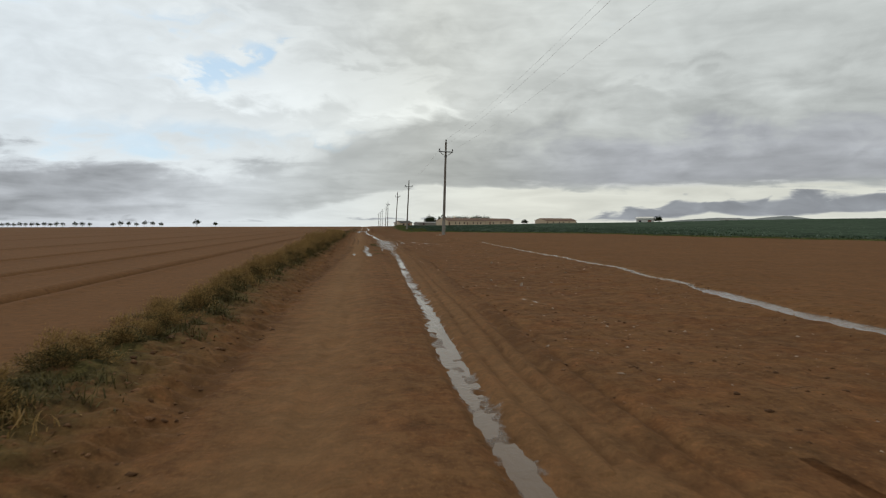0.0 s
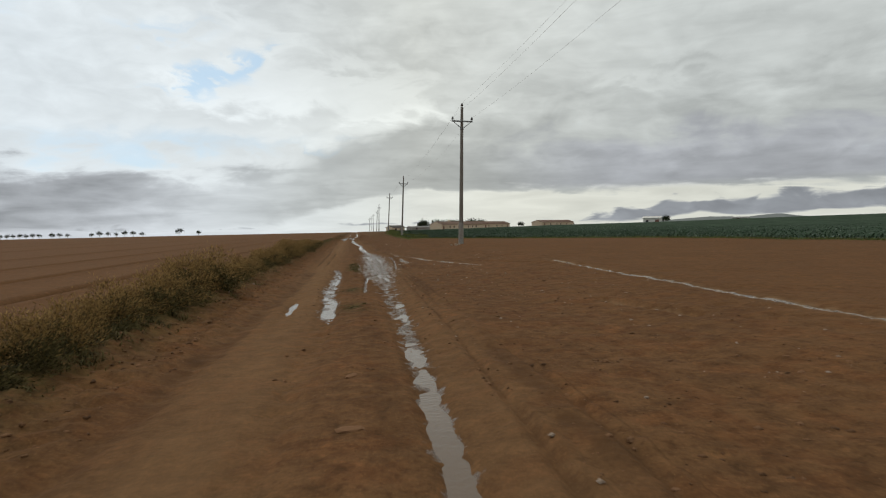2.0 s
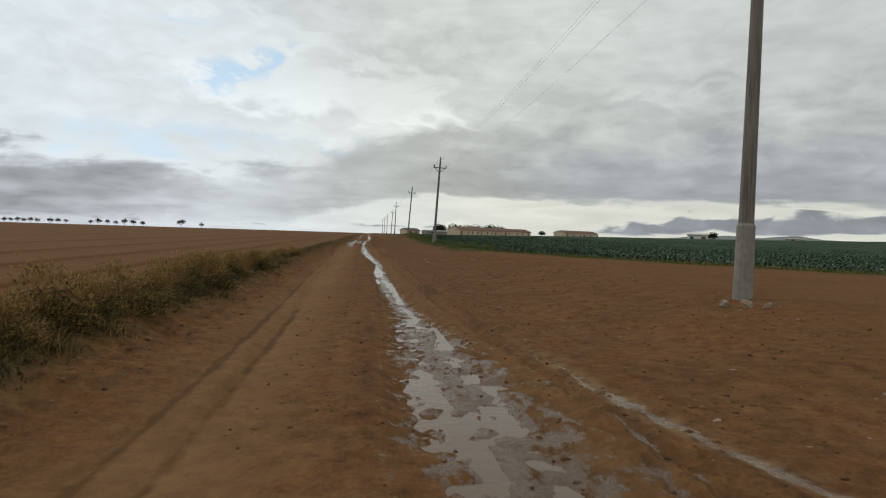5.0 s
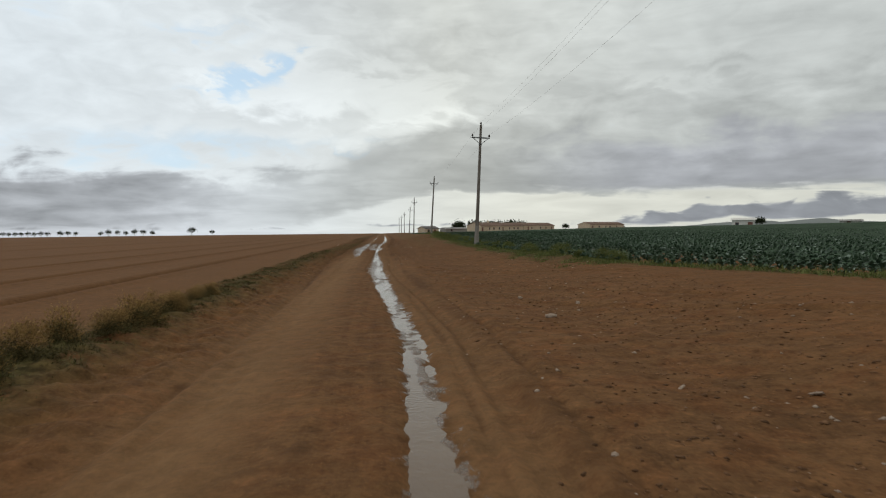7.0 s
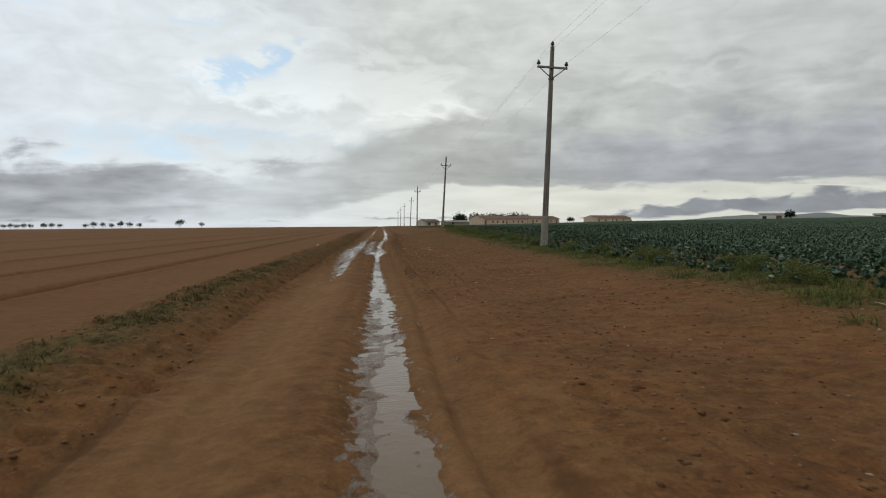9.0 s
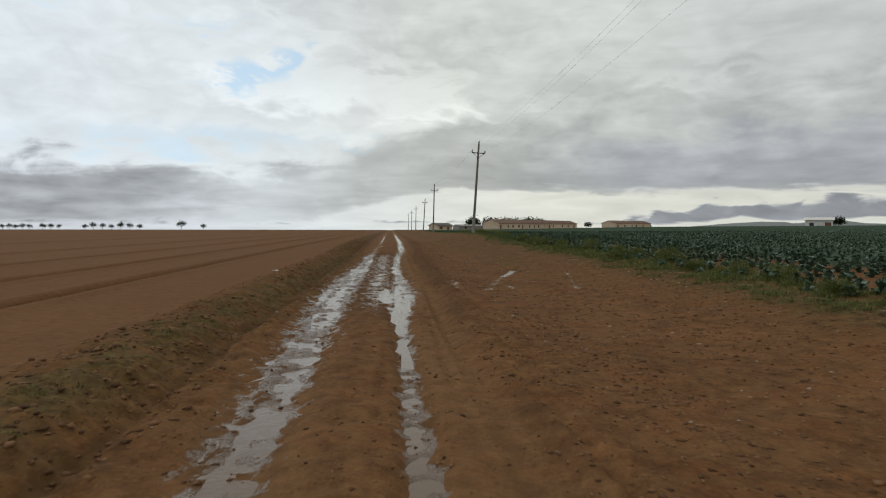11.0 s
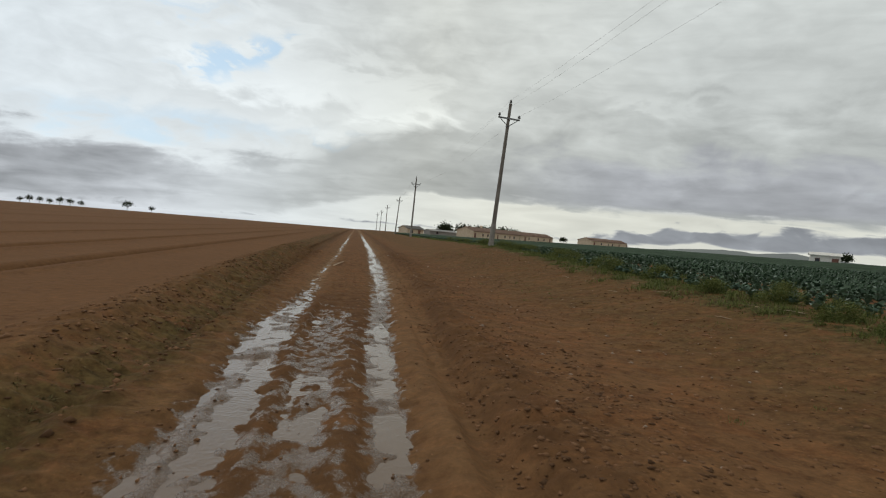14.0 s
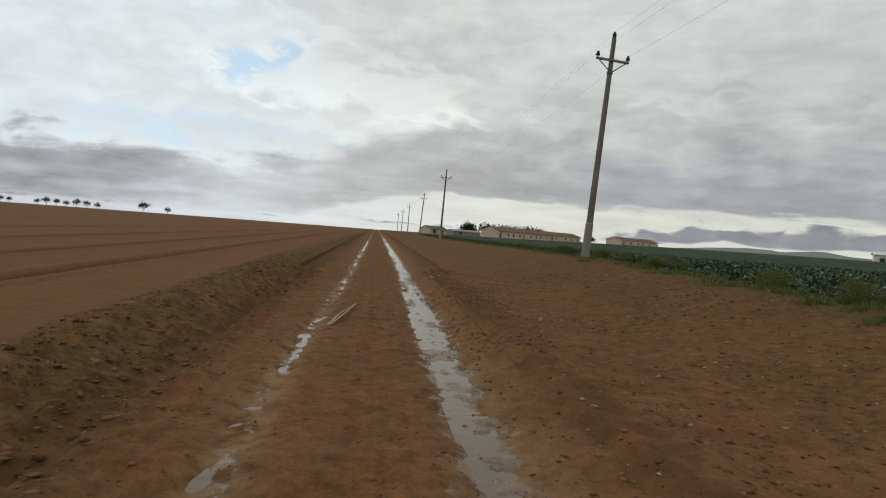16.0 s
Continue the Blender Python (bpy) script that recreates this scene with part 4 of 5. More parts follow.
while place_y < 70:
    grow = float(along(place_y, (3, 0.40), (12, 0.46), (18, 0.58), (24, 0.66), (27, 0.78), (29.5, 1.02), (31.5, 0.72), (34.5, 0.52), (37.5, 0.78), (47, 0.82), (54, 0.75), (62, 0.55), (70, 0.35))) * bush_rnd.uniform(0.7, 1.2)
    bx = -2.62 + bush_rnd.uniform(-0.2, 0.1)
    m = pose(bx, place_y, height(bx, place_y) - 0.03, 0, 0, bush_rnd.uniform(0, 360))
    ob = bushes[k] if k < 4 else copy_thing(bushes[k % 4], m)
    ob.matrix_basis = m
    ob.scale = (grow * 0.9, grow * 1.05, grow * bush_rnd.uniform(0.85, 1.1))
    place_y, k = place_y + bush_rnd.uniform(0.45, 1.05) * (0.5 + 0.6 * grow), k + 1
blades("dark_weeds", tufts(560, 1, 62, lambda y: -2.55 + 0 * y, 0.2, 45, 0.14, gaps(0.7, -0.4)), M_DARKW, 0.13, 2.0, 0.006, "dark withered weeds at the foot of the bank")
blades("dark_weeds", tufts(800, 54, 92, lambda y: 0.55 - field_edge(y), 0.2, 90, 0.17, gaps(0.8, -0.4)), M_DARKW, 0.06, 2.6, 0.006, "low withered weeds on the bank of the track", True)
blades("dark_weeds", tufts(320, 88, 175, lambda y: 0.5 - field_edge(y), 0.22, 80, 0.15, gaps(0.7, 0.05)), M_DARKW, 0.035, 2.4, 0.006, "sparse low weeds on the bank of the track", True)
blades("green_weeds", tufts(300, 52, 120, lambda y: 0.5 - field_edge(y), 0.2, 80, 0.12, gaps(0.9, 0.05)), M_WEED, 0.04, 2.2, 0.0035, "patchy low green weeds on the bank of the track", True)
for gx, gy in ((0.02, 30.0), (0.10, 27.2)):
    tx, ty, th = tufts(16, gy - 0.3, gy + 0.3, lambda y: gx + 0 * y, 0.15, 90, 0.08)
    blades("dark_weeds", (tx, ty, th), M_DARKW, 0.026, 2.6, 0.007, "flattened tuft of dark grass between the wheel ruts")
blades("green_weeds", tufts(46, 35.8, 40.5, lambda y: 0.22 + 0 * y, 0.10, 70, 0.13), M_DARKW, 0.05, 2.2, 0.006, "trampled green grass between the wheel ruts")


def crop_edge(y):
    """Where the crop field begins on the right of the track."""
    return along(y, (74, 6.6), (92, 6.3), (120, 6.6), (143, 7.6), (190, 8.6), (300, 10.0))


def crop_front(x):
    """The end of the crop field that lies towards the track's start."""
    return along(x, (6.4, 76), (9, 69), (14, 63), (17.5, 57), (20, 51), (22.3, 45), (25, 40), (27, 36), (34, 25), (60, 0), (200, -60))


blades("green_weeds", tufts(1700, 74, 210, lambda y: crop_edge(y) + 0.05, 0.50, 120, 0.26, gaps(0.6, -0.65)), M_WEED, 0.13, 2.0, 0.0075, "rank green weeds along the edge of the cabbage field", True)
weed_bushes = [build_bush("weed_clump", 300 + k, M_WEED, M_WEED, "rank yellow-green weed clump at the edge of the cabbages", "weeds", "weed clumps at the crop edge", "yellow-green sprigs", "green leaves") for k in range(3)]
for k in range(64):
    wy = 75 + 1.45 * k + bush_rnd.uniform(-0.7, 0.7)
    wx = float(crop_edge(wy)) + bush_rnd.uniform(-0.1, 0.9)
    grow = bush_rnd.uniform(0.28, 0.62)
    m = pose(wx, wy, height(wx, wy) - 0.03, 0, 0, bush_rnd.uniform(0, 360))
    ob = weed_bushes[k] if k < 3 else copy_thing(weed_bushes[k % 3], m)
    ob.matrix_basis = m
    ob.scale = (grow * 1.2, grow * 1.4, grow)
blades("green_weeds", tufts(420, 98, 150, lambda y: 4.2 + 0 * y, 1.1, 40, 0.10, gaps(0.8, 0.0)), M_WEED, 0.045, 2.2, 0.005, "thin low weeds scattered over the bare verge", True)
cx = np.concatenate([np.random.uniform(6.6, 30, 1300), np.random.uniform(30, 60, 200)])
ex = (cx[:, None] + np.random.normal(0, 0.22, (1500, 26))).ravel()
ey = (crop_front(cx)[:, None] - 0.3 + np.random.normal(0, 0.45, (1500, 26))).ravel()
blades("green_weeds", (ex, ey, np.random.uniform(0.4, 1.0, ex.size)), M_WEED, 0.15, 1.8, 0.010, "rank green weeds along the end of the cabbage field", True)

# ---------------------------------------------------------------- cabbages


def leaf_shape(length, width, curl, rows=((0, 0.18), (0.35, 0.75), (0.7, 1.0), (1.0, 0.55))):
    """One cupped cabbage leaf that grows outwards from its foot."""
    v, f = [], []
    for i, (t, w) in enumerate(rows):
        for j in (-1, 0, 1):
            out = length * (t * (1 - 0.15 * t))
            up = length * (0.75 * t - curl * t * t) + 0.06 * abs(j) * w * (1 - 0.4 * t)
            v.append((j * width * w * 0.5, out, up + (0.015 if (i + j) % 2 else -0.01)))
    for i in range(len(rows) - 1):
        for j in range(2):
            a = i * 3 + j
            f.append((a, a + 1, a + 4, a + 3))
    return np.array(v), np.array(f)


LEAF_V, LEAF_F = leaf_shape(0.165, 0.125, 0.46)
PLAIN_V, PLAIN_F = leaf_shape(0.170, 0.128, 0.46, ((0, 0.2), (0.55, 1.0), (1.0, 0.5)))
leaf_mesh = mesh_of("leaf", LEAF_V, LEAF_F, M_CAB, True)


def head_bmesh():
    bm = bmesh.new()
    bmesh.ops.create_icosphere(bm, subdivisions=2, radius=0.078)
    for v in bm.verts:
        v.co = Vector((v.co.x, v.co.y, v.co.z * 0.8 + 0.11)) * (1 + 0.06 * noise.noise(v.co * 9))
    return bm


def cabbage_pose(x, y, rnd):
    s = rnd.uniform(0.75, 1.15)
    return pose(x, y, height(x, y) - 0.02, rnd.uniform(-6, 6), rnd.uniform(-6, 6), rnd.uniform(0, 360)) @ Matrix.Scale(s, 4)


rnd = random.Random(5)
cabbage = new("cabbage_plant")
part("head", head_bmesh(), M_HEAD, cabbage, "pale tight heart")
for k in range(9):
    ring = k // 5
    shared("leaf", leaf_mesh, cabbage, (0, 0, 0.03 + 0.04 * ring), (radians(22 * ring + rnd.uniform(-8, 8)), 0, radians(72 * k + 36 * ring + rnd.uniform(-12, 12))), (1 - 0.12 * ring,) * 3)
tagged(cabbage, "blue-green leafy cabbage plant in bare red soil", "cabbage", "cabbages at the field edge")
near_spots, rest = [], []
for row in range(530):
    for col in range(80):
        yy, xx = 17 + row * 0.47 + rnd.uniform(-0.1, 0.1), 6.4 + col * 0.55 + rnd.uniform(-0.1, 0.1)
        if xx < crop_edge(yy) or yy < crop_front(xx) or rnd.random() < 0.07:
            continue
        if (xx > 34 and (row + col) % 2) or (yy > 190 and col % 2):
            continue
        (near_spots if xx < crop_edge(yy) + 2.2 and 74 < yy < 150 else rest).append((xx, yy))
rnd.shuffle(near_spots)
near_spots, extra = near_spots[:220], near_spots[220:]
rest += extra
cabbage.matrix_basis = cabbage_pose(*near_spots[0], rnd)
for xx, yy in near_spots[1:]:
    s = rnd.uniform(0.75, 1.15)
    c = copy_thing(cabbage, pose(xx, yy, height(xx, yy) - 0.02, rnd.uniform(-6, 6), rnd.uniform(-6, 6), rnd.uniform(0, 360)))
    c.scale = (s, s, s)


def many_cabbages(spots, leaves):
    """The rest of the field's plants as one mesh, with so many leaves each."""
    p = np.array(spots)
    z = ground_height(p[:, 0], p[:, 1]) - 0.02
    allv, n = [], len(p)
    for k in range(leaves):
        ring = 2 * k // leaves
        a = np.random.uniform(0, 0.6, n) + k * 12.3 / leaves
        s = np.random.uniform(0.8, 1.25, n) * (1 - 0.12 * ring)
        t = 0.45 * ring + np.random.uniform(-0.15, 0.35, n)
        L = PLAIN_V[None] * s[:, None, None]
        yy = L[..., 1] * np.cos(t)[:, None] - L[..., 2] * np.sin(t)[:, None]
        zz = L[..., 1] * np.sin(t)[:, None] + L[..., 2] * np.cos(t)[:, None]
        xx = L[..., 0]
        X2 = xx * np.cos(a)[:, None] - yy * np.sin(a)[:, None] + p[:, :1]
        Y2 = xx * np.sin(a)[:, None] + yy * np.cos(a)[:, None] + p[:, 1:]
        allv.append(np.stack([X2, Y2, zz + z[:, None] + 0.05 * ring], -1))
    v = np.stack(allv, 1).reshape(-1, 3)
    f = (np.arange(n * leaves)[:, None, None] * len(PLAIN_V) + PLAIN_F[None]).reshape(-1, 4)
    return mesh_of("cabbage_crop", v, f, M_CAB, True)


near_rest, far_rest = [s for s in rest if s[0] < 13], [s for s in rest if s[0] >= 13]
for spots, leaves in ((near_rest, 8), (far_rest, 4)):
    tagged(new("cabbage_crop", many_cabbages(spots, leaves)), "dense rows of blue-green cabbages in a field", "cabbages", "", "stuff")

# the far part of the crop, where single plants can't be told apart; gap shade is coloured in
fx = np.array(growing(6.4, 420, 0.45, 1.012))
fy = np.array(axis((-60, 24, 1.5)) + growing(24, 420, 0.45, 1.008))
FX, FY = np.meshgrid(fx, fy)
inside = (FX > crop_edge(FY) + 0.5) & (FY > crop_front(FX) + 0.6) & (FY < 330 + 0.2 * FX)
bumps = 0.5 + 0.5 * fractal(FX, FY, 1.9, 3, 61)
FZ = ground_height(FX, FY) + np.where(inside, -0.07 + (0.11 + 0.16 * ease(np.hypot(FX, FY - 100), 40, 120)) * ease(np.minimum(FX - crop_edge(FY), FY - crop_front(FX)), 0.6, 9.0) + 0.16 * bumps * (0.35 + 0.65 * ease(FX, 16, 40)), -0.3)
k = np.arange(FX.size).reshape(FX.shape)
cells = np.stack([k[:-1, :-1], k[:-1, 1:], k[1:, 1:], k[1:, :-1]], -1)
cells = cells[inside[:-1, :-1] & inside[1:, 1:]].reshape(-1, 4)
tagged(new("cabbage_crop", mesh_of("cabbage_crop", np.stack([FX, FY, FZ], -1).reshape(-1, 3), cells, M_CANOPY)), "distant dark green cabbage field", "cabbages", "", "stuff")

# ---------------------------------------------------------------- stones and clods


def lump_mesh(name, mat, seed, squash):
    bm = bmesh.new()
    bmesh.ops.create_icosphere(bm, subdivisions=1, radius=0.5)
    for v in bm.verts:
        d = 1 + 0.35 * noise.noise(v.co * 2.1 + Vector((seed * 3.7, 0, 0)))
        v.co = Vector((v.co.x * d * 1.15, v.co.y * d, v.co.z * d * squash))
    me = bpy.data.meshes.new(name)
    bm.to_mesh(me)
    bm.free()
    me.materials.append(mat)
    return me


clods = [lump_mesh("clod", M_CLOD, s, 0.65) for s in range(4)]
stones = [lump_mesh("stone", M_STONE, 10 + s, 0.55) for s in range(4)]
for k in range(300):
    side = rnd.random()
    y = rnd.uniform(5, 135)
    x = rnd.uniform(1.5, 5.0) if side < 0.62 else rnd.uniform(-3.0, -1.7)
    pale = rnd.random() < 0.35
    s = (0.022 + 0.06 * rnd.random() ** 3) * (0.8 if pale else 1.1)
    ob = new("stone" if pale else "clod", rnd.choice(stones if pale else clods))
    ob.location, ob.rotation_euler, ob.scale = (x, y, height(x, y) + s * 0.02), (rnd.uniform(-0.3, 0.3), rnd.uniform(-0.3, 0.3), rnd.uniform(0, 6.3)), (s, s, s)
    tagged(ob, "pale pebble lying on the red soil" if pale else "lump of red clay on the verge", "stone" if pale else "clod", "stones on the verge" if pale else "clods on the verge")


def scatter(name, n, x0, x1, y0, y1, lo, hi, mat, label, seed):
    """Small lumps too many to count, as one mesh."""
    r = np.random.RandomState(seed)
    base = np.array([(1, 0.2, 0), (-1, -0.1, 0), (0.2, 1, 0), (-0.1, -0.8, 0.1), (0.25, 0.1, 0.5), (0, 0, -0.6)], float)
    tri = np.array([(0, 2, 4), (2, 1, 4), (1, 3, 4), (3, 0, 4), (2, 0, 5), (1, 2, 5), (3, 1, 5), (0, 3, 5)])
    x, y = r.uniform(x0, x1, n), r.uniform(y0, y1, n)
    keep = fractal(x, y, 0.5, 3, seed) > r.uniform(-0.5, 0.35, n)
    x, y = x[keep], y[keep]
    n = len(x)
    s = lo + (hi - lo) * r.uniform(0, 1, n) ** 3
    v = base[None] * s[:, None, None] * r.uniform(0.45, 1.5, (n, 6, 1))
    a = r.uniform(0, 6.3, n)
    vx = v[..., 0] * np.cos(a)[:, None] - v[..., 1] * np.sin(a)[:, None] + x[:, None]
    vy = v[..., 0] * np.sin(a)[:, None] + v[..., 1] * np.cos(a)[:, None] + y[:, None]
    vz = v[..., 2] + (ground_height(x, y) + s * 0.02)[:, None]
    f = (np.arange(n)[:, None, None] * 6 + tri[None]).reshape(-1, 3)
    tagged(new(name, mesh_of(name, np.stack([vx, vy, vz], -1).reshape(-1, 3), f, mat)), label, "clods", "", "stuff")


scatter("clods", 30000, 1.3, 6.2, 3, 142, 0.008, 0.034, M_CLOD, "crumbled clods of red clay strewn over the verge", 3)
scatter("clods", 14000, -3.2, -1.6, 3, 142, 0.008, 0.038, M_CLOD, "crumbled clods of red clay on the bank", 4)
scatter("clods", 12000, -1.6, 1.3, 88, 142, 0.006, 0.026, M_CLOD, "churned lumps of mud between the ruts", 6)
scatter("clods", 15000, 0.75, 2.2, 85, 142, 0.010, 0.036, M_CLOD, "dark broken clods thrown up beside the ruts", 16)
scatter("clods", 4000, -0.6, 1.6, 22, 60, 0.008, 0.03, M_CLOD, "churned lumps of mud round the puddles", 17)
scatter("clods", 9000, 1.7, 6.4, 92, 142, 0.012, 0.042, M_CLOD, "coarse broken clods of red clay on the verge", 18)
scatter("clods", 8000, -3.1, -1.7, 88, 142, 0.012, 0.046, M_CLOD, "broken clods of clay on the slope of the bank", 23)
scatter("clods", 16000, 1.6, 6.4, 54, 104, 0.008, 0.034, M_CLOD, "small crumbs of red clay over the verge", 24)
scatter("clods", 1500, -2.4, -1.5, 4, 60, 0.015, 0.05, M_CLOD, "loose lumps of red clay at the foot of the bank", 19)
scatter("pebbles", 3400, 1.3, 6.2, 3, 140, 0.008, 0.034, M_STONE, "pale pebbles strewn over the verge", 5)

ROCKS = ((2.84, 67.1, 0.17), (2.95, 69.6, 0.12), (3.6, 62.6, 0.10), (2.75, 63.0, 0.08), (3.6, 68.2, 0.09), (5.85, 50.0, 0.26), (5.6, 50.2, 0.2), (5.95, 49.7, 0.15),
         (0.85, 80.3, 0.07), (0.62, 82.6, 0.08), (1.05, 80.9, 0.07), (1.35, 84.6, 0.08), (2.35, 131.6, 0.10), (2.6, 112.4, 0.09), (3.2, 108.6, 0.07), (-2.1, 36.9, 0.09), (3.7, 19.5, 0.12), (3.95, 19.6, 0.08), (2.3, 31.6, 0.07), (2.75, 33.0, 0.07), (-2.2, 29.0, 0.08), (-2.05, 31.0, 0.07), (4.2, 32.3, 0.08), (3.4, 37.0, 0.08), (3.0, 37.8, 0.08), (2.86, 12.5, 0.15), (2.47, 13.7, 0.09), (4.6, 14.8, 0.08), (5.2, 15.1, 0.08), (3.3, 14.0, 0.06))
for k, (x, y, s) in enumerate(ROCKS):
    ob = new("rock", stones[k % 4])
    ob.location, ob.rotation_euler, ob.scale = (x, y, height(x, y) + s * 0.12), (0.2 * k, 0.1 * k, 1.3 * k), (s, s * 0.8, s * (0.9 if s > 0.11 and y > 40 else 0.5))
    tagged(ob, "pale brown rock lying on the bare verge", "rock", "rocks on the verge")

for x, y, s in ((0.22, 22.1, 0.16), (0.21, 20.6, 0.2), (0.11, 14.2, 0.22), (-0.06, 13.35, 0.16), (-0.22, 16.1, 0.1), (0.15, 18.2, 0.1)):
    ob = new("clod", clods[1])
    ob.location, ob.rotation_euler, ob.scale = (x, y, height(x, y)), (0, 0, 9 * y), (s, s * 0.6, s * 0.3)
    tagged(ob, "flattened lump of dark mud between the wheel ruts", "clod", "clods between the ruts")

# dry stalks fallen along the edge of the crop
stalk_rnd = random.Random(12)
bm = bmesh.new()
rod(bm, (-0.5, 0, 0.0), (0.05, 0.03, 0.03), 0.016, 0.012, 6)
rod(bm, (0.05, 0.03, 0.03), (0.5, -0.04, 0.0), 0.012, 0.007, 6)
rod(bm, (0.05, 0.03, 0.03), (0.28, 0.14, 0.02), 0.008, 0.005, 5)
stalk = tagged(part("dry_stalk", bm, M_PLANK), "dry straw-coloured stalk lying beside the cabbage field", "stalk", "stalks along the crop edge")
for k in range(46):
    y = stalk_rnd.uniform(72, 140)
    x = float(crop_edge(max(y, 74))) - stalk_rnd.uniform(0.2, 1.5) ** 1.4
    m = pose(x, y, height(x, y) + 0.015, 0, 0, stalk_rnd.gauss(90, 40))
    ob = stalk if k == 0 else copy_thing(stalk, m)
    ob.matrix_basis = m
    ob.scale = (stalk_rnd.uniform(0.14, 0.42),) * 3

# a scrap of white sheeting on the bank
bm = bmesh.new()
bmesh.ops.create_grid(bm, x_segments=8, y_segments=5, size=0.5)
for v in bm.verts:
    v.co = Vector((v.co.x * 0.17, v.co.y * 0.12, 0.03 + 0.03 * noise.noise(v.co * 5.0)))
    v.co += Vector((-3.05, 106.4, height(-3.05, 106.4)))
bmesh.ops.solidify(bm, geom=bm.faces[:], thickness=0.004)
tagged(part("plastic_scrap", bm, M_WHITE), "crumpled scrap of white plastic sheet on the bank", "litter")

# a broken length of wood on the track
bm = bmesh.new()
for k in range(2):
    rod(bm, (-0.80 + 0.03 * k, 130.7, 0.02), (-0.68 + 0.07 * k, 131.7, 0.05), 0.012, 0.011, 6)
    rod(bm, (-0.68 + 0.07 * k, 131.7, 0.05), (-0.50, 132.9, 0.04), 0.011, 0.008, 6)
for v in bm.verts:
    v.co.z += height(-0.65, 132) + 0.01
tagged(part("branch", bm, M_PLANK), "broken pale branch lying on the muddy track", "branch")

# ---------------------------------------------------------------- trees


def build_tree(name, tall, spread, clumps, trunk, seed, label, group, base_frac=0.45):
    """A tapered trunk with limbs and a crown of many small leaf clumps."""
    r = random.Random(seed)
    t = new(name)
    bm = bmesh.new()
    rod(bm, (0, 0, -0.6), (0.05 * tall * 0.2, 0, tall * base_frac), trunk, trunk * 0.7, 8)
    part("trunk", bm, M_BARK, t)
    centres = []
    for k in range(5):
        a = k * 1.26 + r.uniform(-0.4, 0.4)
        end = (math.cos(a) * spread * 0.55, math.sin(a) * spread * 0.55, tall * (base_frac + 0.12 + r.uniform(0.1, 0.3)))
        bm = bmesh.new()
        rod(bm, (0, 0, tall * base_frac * 0.92), end, trunk * 0.5, trunk * 0.15, 6)
        part("limb", bm, M_BARK, t)
        centres.append(Vector(end))
    centres.append(Vector((0, 0, tall * 0.82)))
    vs, fs = [], []
    for k in range(clumps):
        c = centres[k % len(centres)] + Vector((r.gauss(0, 1), r.gauss(0, 1), r.gauss(0, 0.95))) * spread * 0.26
        s = spread * r.uniform(0.07, 0.15)
        a, b = Vector((r.gauss(0, 1), r.gauss(0, 1), r.gauss(0, 1))).normalized(), Vector((r.gauss(0, 1), r.gauss(0, 1), r.gauss(0, 1))).normalized()
        n = len(vs)
        vs += [c + a * s, c + b * s * 0.7, c - a * s, c - b * s * 0.7]
        fs.append((n, n + 1, n + 2, n + 3))
    ob = new("crown", mesh_of("crown", [tuple(v) for v in vs], fs, M_LEAF))
    ob.parent = t
    return tagged(t, label, "tree", group)


row_trees = [build_tree("tree", 3.9, 2.0, 420, 0.13, 40 + s, "small dark tree in a row beyond the ploughed field", "trees in the far row", 0.36) for s in range(3)]
ROW = [(-113, 434, 1.25), (-99, 426, 0.8)] + [(-141 - 6.85 * k, 450 + 4.0 * k, 0.85 + 0.12 * (k % 3)) for k in range(7)]
ROW += [(-203 - 7.0 * k, 486 + 4.2 * k, 0.85 + 0.1 * (k % 3)) for k in range(3)] + [(-229 - 6.3 * k, 502 + 3.7 * k, 0.9 + 0.1 * (k % 2)) for k in range(16)]
for k, (x, y, s) in enumerate(ROW):
    m = pose(x, y, float(land(x, y)) - 0.1, 0, 0, 77 * k)
    t = row_trees[k] if k < 3 else copy_thing(row_trees[k % 3], m)
    t.matrix_basis = m
    t.scale = (s, s, s)
yard = [build_tree("pine_tree", 5.4, 4.6, 900, 0.22, 60 + s, "round dark pine tree behind the farm buildings", "trees round the farm", 0.40) for s in range(2)]
for k, (x, y, s) in enumerate(((46, 428, 1.0), (57, 432, 1.0), (63, 440, 0.9), (69, 446, 0.98), (76, 452, 0.92), (87, 470, 1.05), (96, 478, 0.95), (126, 470, 0.55), (129, 256, 0.42))):
    m = pose(x, y, float(land(x, y)) - 0.1, 0, 0, 50 * k)
    t = yard[k] if k < 2 else copy_thing(yard[k % 2], m)
    t.matrix_basis = m
    t.scale = (s, s, s)

# ---------------------------------------------------------------- farm buildings


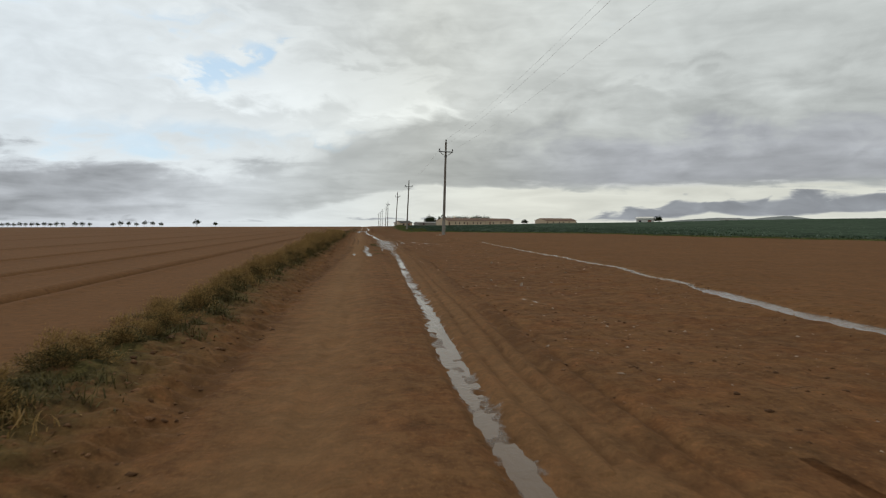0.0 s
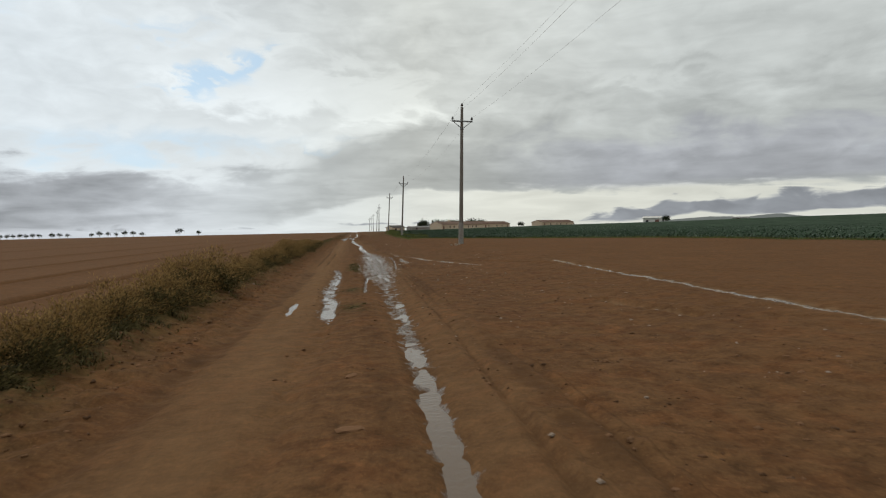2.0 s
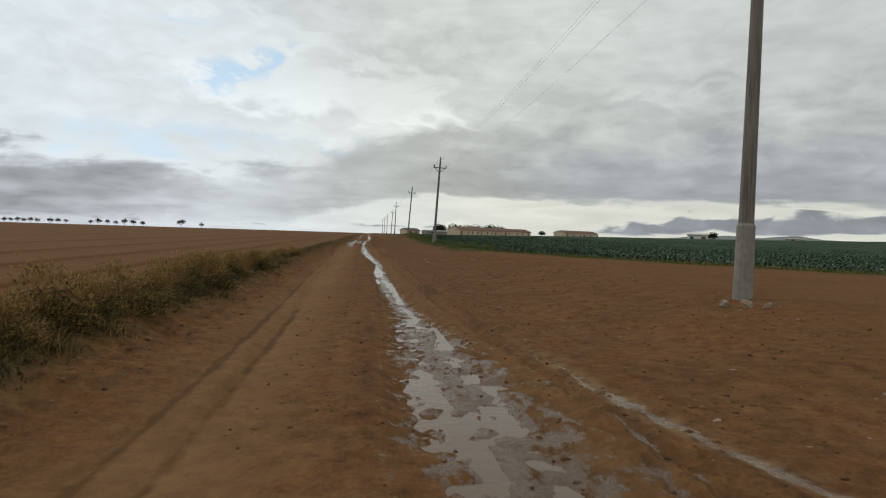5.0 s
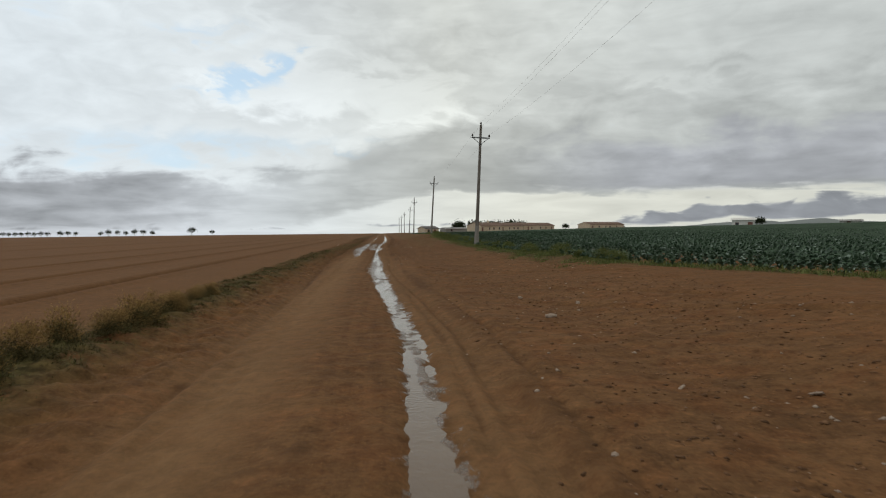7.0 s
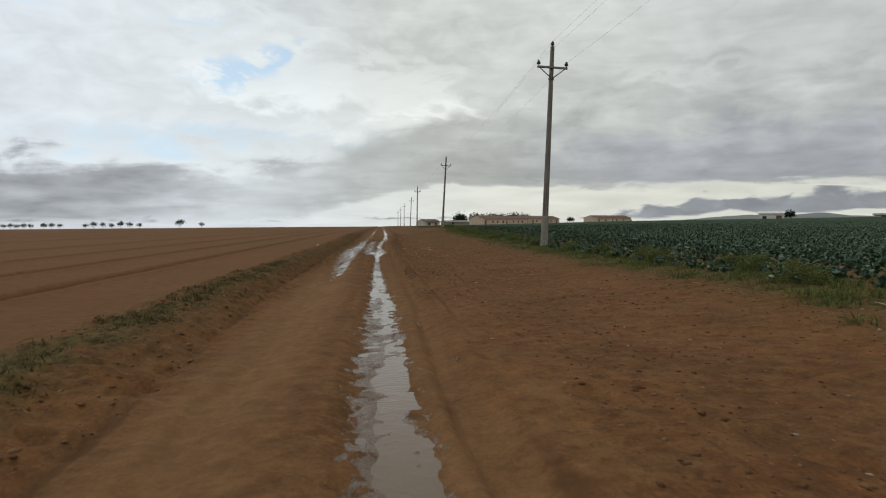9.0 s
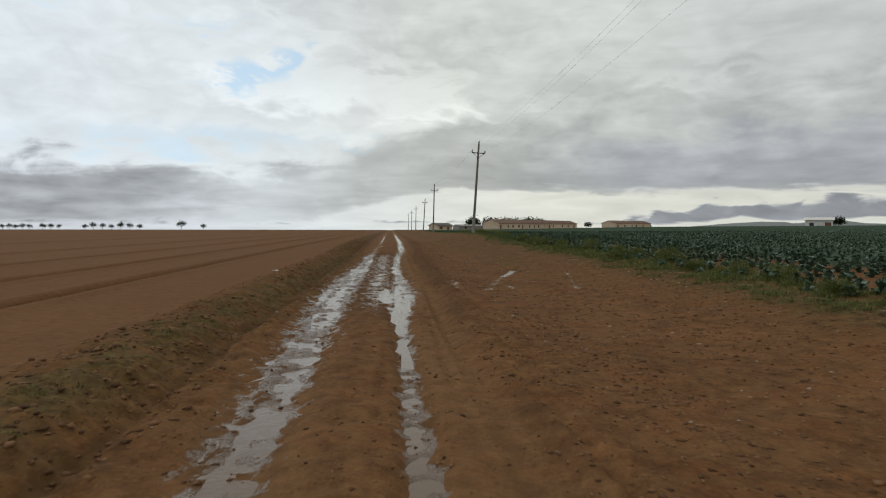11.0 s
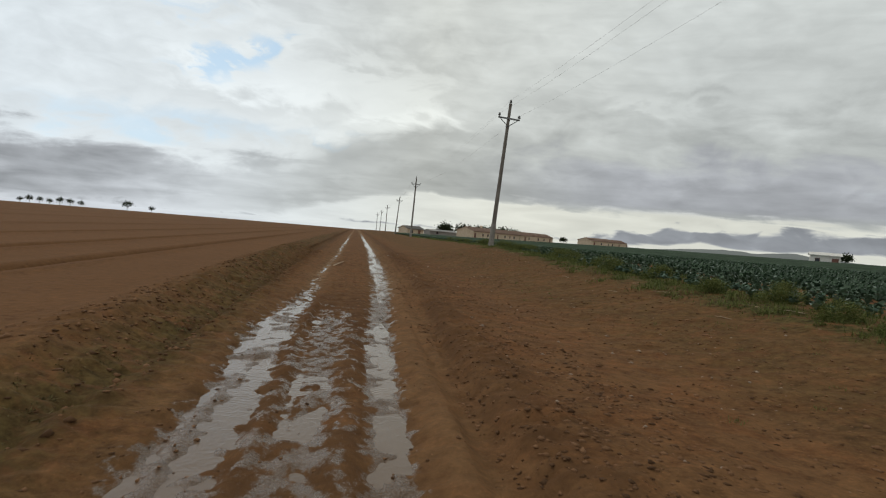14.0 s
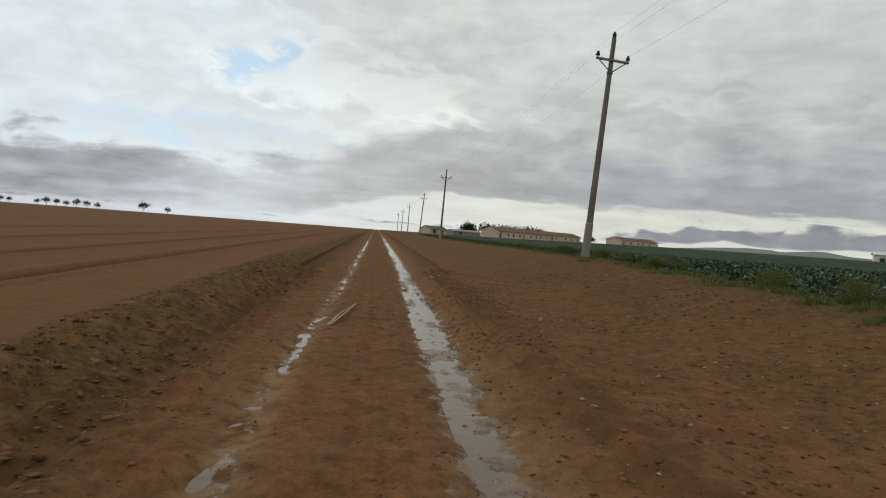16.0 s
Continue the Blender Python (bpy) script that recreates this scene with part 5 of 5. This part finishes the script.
def build_house(name, a, b, deep, wall, rise, windows, m_wall, m_roof, label, base, chimney=False):
    """A long low house whose front runs from a to b, facing the track's start; windows: (place along the front, width, height, sill, is a door)."""
    a, b = Vector((*a, 0)), Vector((*b, 0))
    d = (b - a)
    length = d.length
    h = new(name)
    h.matrix_basis = Matrix.Translation((a.x, a.y, base)) @ pose(0, 0, 0, 0, 0, math.degrees(math.atan2(d.y, d.x)))
    bm = bmesh.new()
    box(bm, 0, length, 0, deep, -1.5, wall)
    part("wall", bm, m_wall, h)
    for side in (0, 1):
        bm = bmesh.new()
        y0, y1 = (-0.45, deep / 2) if side == 0 else (deep + 0.45, deep / 2)
        lo, hi = wall - 0.1, wall + rise
        vs = [bm.verts.new(c) for c in ((-0.4, y0, lo), (length + 0.4, y0, lo), (length + 0.4, y1, hi), (-0.4, y1, hi), (-0.4, y0, lo + 0.16), (length + 0.4, y0, lo + 0.16), (length + 0.4, y1, hi + 0.16), (-0.4, y1, hi + 0.16))]
        for f in ((0, 1, 2, 3), (4, 5, 6, 7), (0, 1, 5, 4), (2, 3, 7, 6), (0, 3, 7, 4), (1, 2, 6, 5)):
            bm.faces.new([vs[i] for i in f])
        bmesh.ops.recalc_face_normals(bm, faces=bm.faces)
        roof = part("roof", bm, m_roof, h)
        if side == 0:
            n = int(length / 1.1)
            rib_mesh = None
            for k in range(n):
                if rib_mesh is None:
                    bm = bmesh.new()
                    rod(bm, (0, -0.45, wall + 0.10), (0, deep / 2, wall + rise + 0.2), 0.09, 0.09, 5)
                    ob = part("tile_course", bm, m_roof, roof)
                    rib_mesh = ob.data
                else:
                    ob = shared("tile_course", rib_mesh, roof)
                ob.location.x = (k + 0.5) * length / n
    for x in (0, length):
        bm = bmesh.new()
        vs = [bm.verts.new(c) for c in ((x - 0.1, 0, wall), (x - 0.1, deep, wall), (x - 0.1, deep / 2, wall + rise), (x + 0.1, 0, wall), (x + 0.1, deep, wall), (x + 0.1, deep / 2, wall + rise))]
        for f in ((0, 1, 2), (3, 4, 5), (0, 1, 4, 3), (1, 2, 5, 4), (0, 2, 5, 3)):
            bm.faces.new([vs[i] for i in f])
        bmesh.ops.recalc_face_normals(bm, faces=bm.faces)
        part("gable", bm, m_wall, h)
    for x, w, t, sill, is_door in windows:
        bm = bmesh.new()
        box(bm, x - w / 2 - 0.12, x + w / 2 + 0.12, -0.06, 0.05, sill - (0 if is_door else 0.12), sill + t + 0.12)
        frame_ob = part("door" if is_door else "window", bm, M_SHUT, h, "brown wooden door" if is_door else "brown framed window")
        bm = bmesh.new()
        box(bm, x - w / 2, x + w / 2, -0.085, -0.064, sill, sill + t)
        part("panel" if is_door else "pane", bm, M_SHUT if is_door else M_PANE, frame_ob)
    if chimney:
        bm = bmesh.new()
        box(bm, length * 0.3, length * 0.3 + 0.8, deep / 2 - 0.4, deep / 2 + 0.4, wall + rise - 0.4, wall + rise + 1.1)
        box(bm, length * 0.3 - 0.1, length * 0.3 + 0.9, deep / 2 - 0.5, deep / 2 + 0.5, wall + rise + 1.1, wall + rise + 1.25)
        part("chimney", bm, m_wall, h)
    return tagged(h, label, "building", "farm buildings on the horizon")


def openings(n, length, seed):
    r = random.Random(seed)
    return [((k + 0.5 + r.uniform(-0.25, 0.25)) * length / n, r.uniform(0.8, 1.3), (1.0 if k % 4 else 2.1), (1.0 if k % 4 else 0.0), k % 4 == 0) for k in range(n)]


build_house("farmhouse", (52.4, 380.8), (83, 414), 9, 3.0, 1.7, openings(8, 42, 1), M_WALL, M_TILE, "long cream farmhouse with a clay tile roof", 0.35, True)
build_house("farmhouse", (83.5, 414.5), (110, 442), 9, 2.9, 1.6, openings(5, 38, 2), M_WALL, M_TILE, "cream farm wing with a clay tile roof", 0.6)
build_house("barn", (138, 453.7), (171, 478), 10, 3.0, 1.6, openings(6, 43, 3), M_WALL, M_TILE, "long cream barn with a clay tile roof", 1.0)
build_house("shed", (22.2, 371.5), (29.4, 376), 7, 2.5, 1.2, [(2.0, 1.1, 1.1, 0.9, False), (6.0, 1.2, 2.0, 0.0, True)], M_WALL, M_SLATE, "small cream shed with a dark roof", -0.5)
build_house("farm_store", (36, 405), (50, 412), 6, 2.0, 0.7, [(4, 1.0, 1.0, 0.8, False)], M_GREYW, M_GREYW, "low grey block store beside the farmhouse", -0.1)
build_house("field_hut", (119.5, 257), (125, 253), 4, 2.8, 0.6, [(1.6, 0.9, 0.9, 1.0, False), (5.6, 1.3, 2.0, 0.0, True)], M_WHITE, M_WHITE, "small white hut out in the cabbage field", 0.9)
build_house("field_hut", (161, 259), (166, 255), 4, 1.6, 0.4, [(2.5, 0.9, 1.4, 0.0, True)], M_WHITE, M_GREYW, "small pale hut far out in the field", 1.5)

# ---------------------------------------------------------------- far hills


def hill_range(points, far, wide, label):
    """A low far ridge: (azimuth in degrees, height in metres)."""
    az = np.linspace(points[0][0], points[-1][0], 90)
    top = np.interp(az, [p[0] for p in points], [p[1] for p in points]) * (1 + 0.10 * fractal(az, az * 0, 0.9, 3, 7))
    rows = []
    for dist, k in ((far - wide, 0.0), (far - wide * 0.4, 0.7), (far, 1.0), (far + wide, -0.2)):
        a = np.radians(az)
        rows.append(np.stack([np.sin(a) * dist, np.cos(a) * dist, -40 + (top + 40) * k], -1))
    v = np.stack(rows, 0).reshape(-1, 3)
    i = np.arange(len(v)).reshape(4, -1)
    f = np.stack([i[:-1, :-1], i[:-1, 1:], i[1:, 1:], i[1:, :-1]], -1).reshape(-1, 4)
    tagged(new("backdrop", mesh_of("backdrop", v, f, M_HILL, True)), label, "hill", "", "structure")


hill_range([(22, -30), (26, 6), (28.5, 18), (30, 24), (31.7, 29), (33.2, 27), (34.1, 20), (35.5, 30), (36.9, 35), (38.8, 22), (42, 14), (50, -4), (60, -10), (70, -30)], 3000, 500, "low blue-grey hills on the horizon")
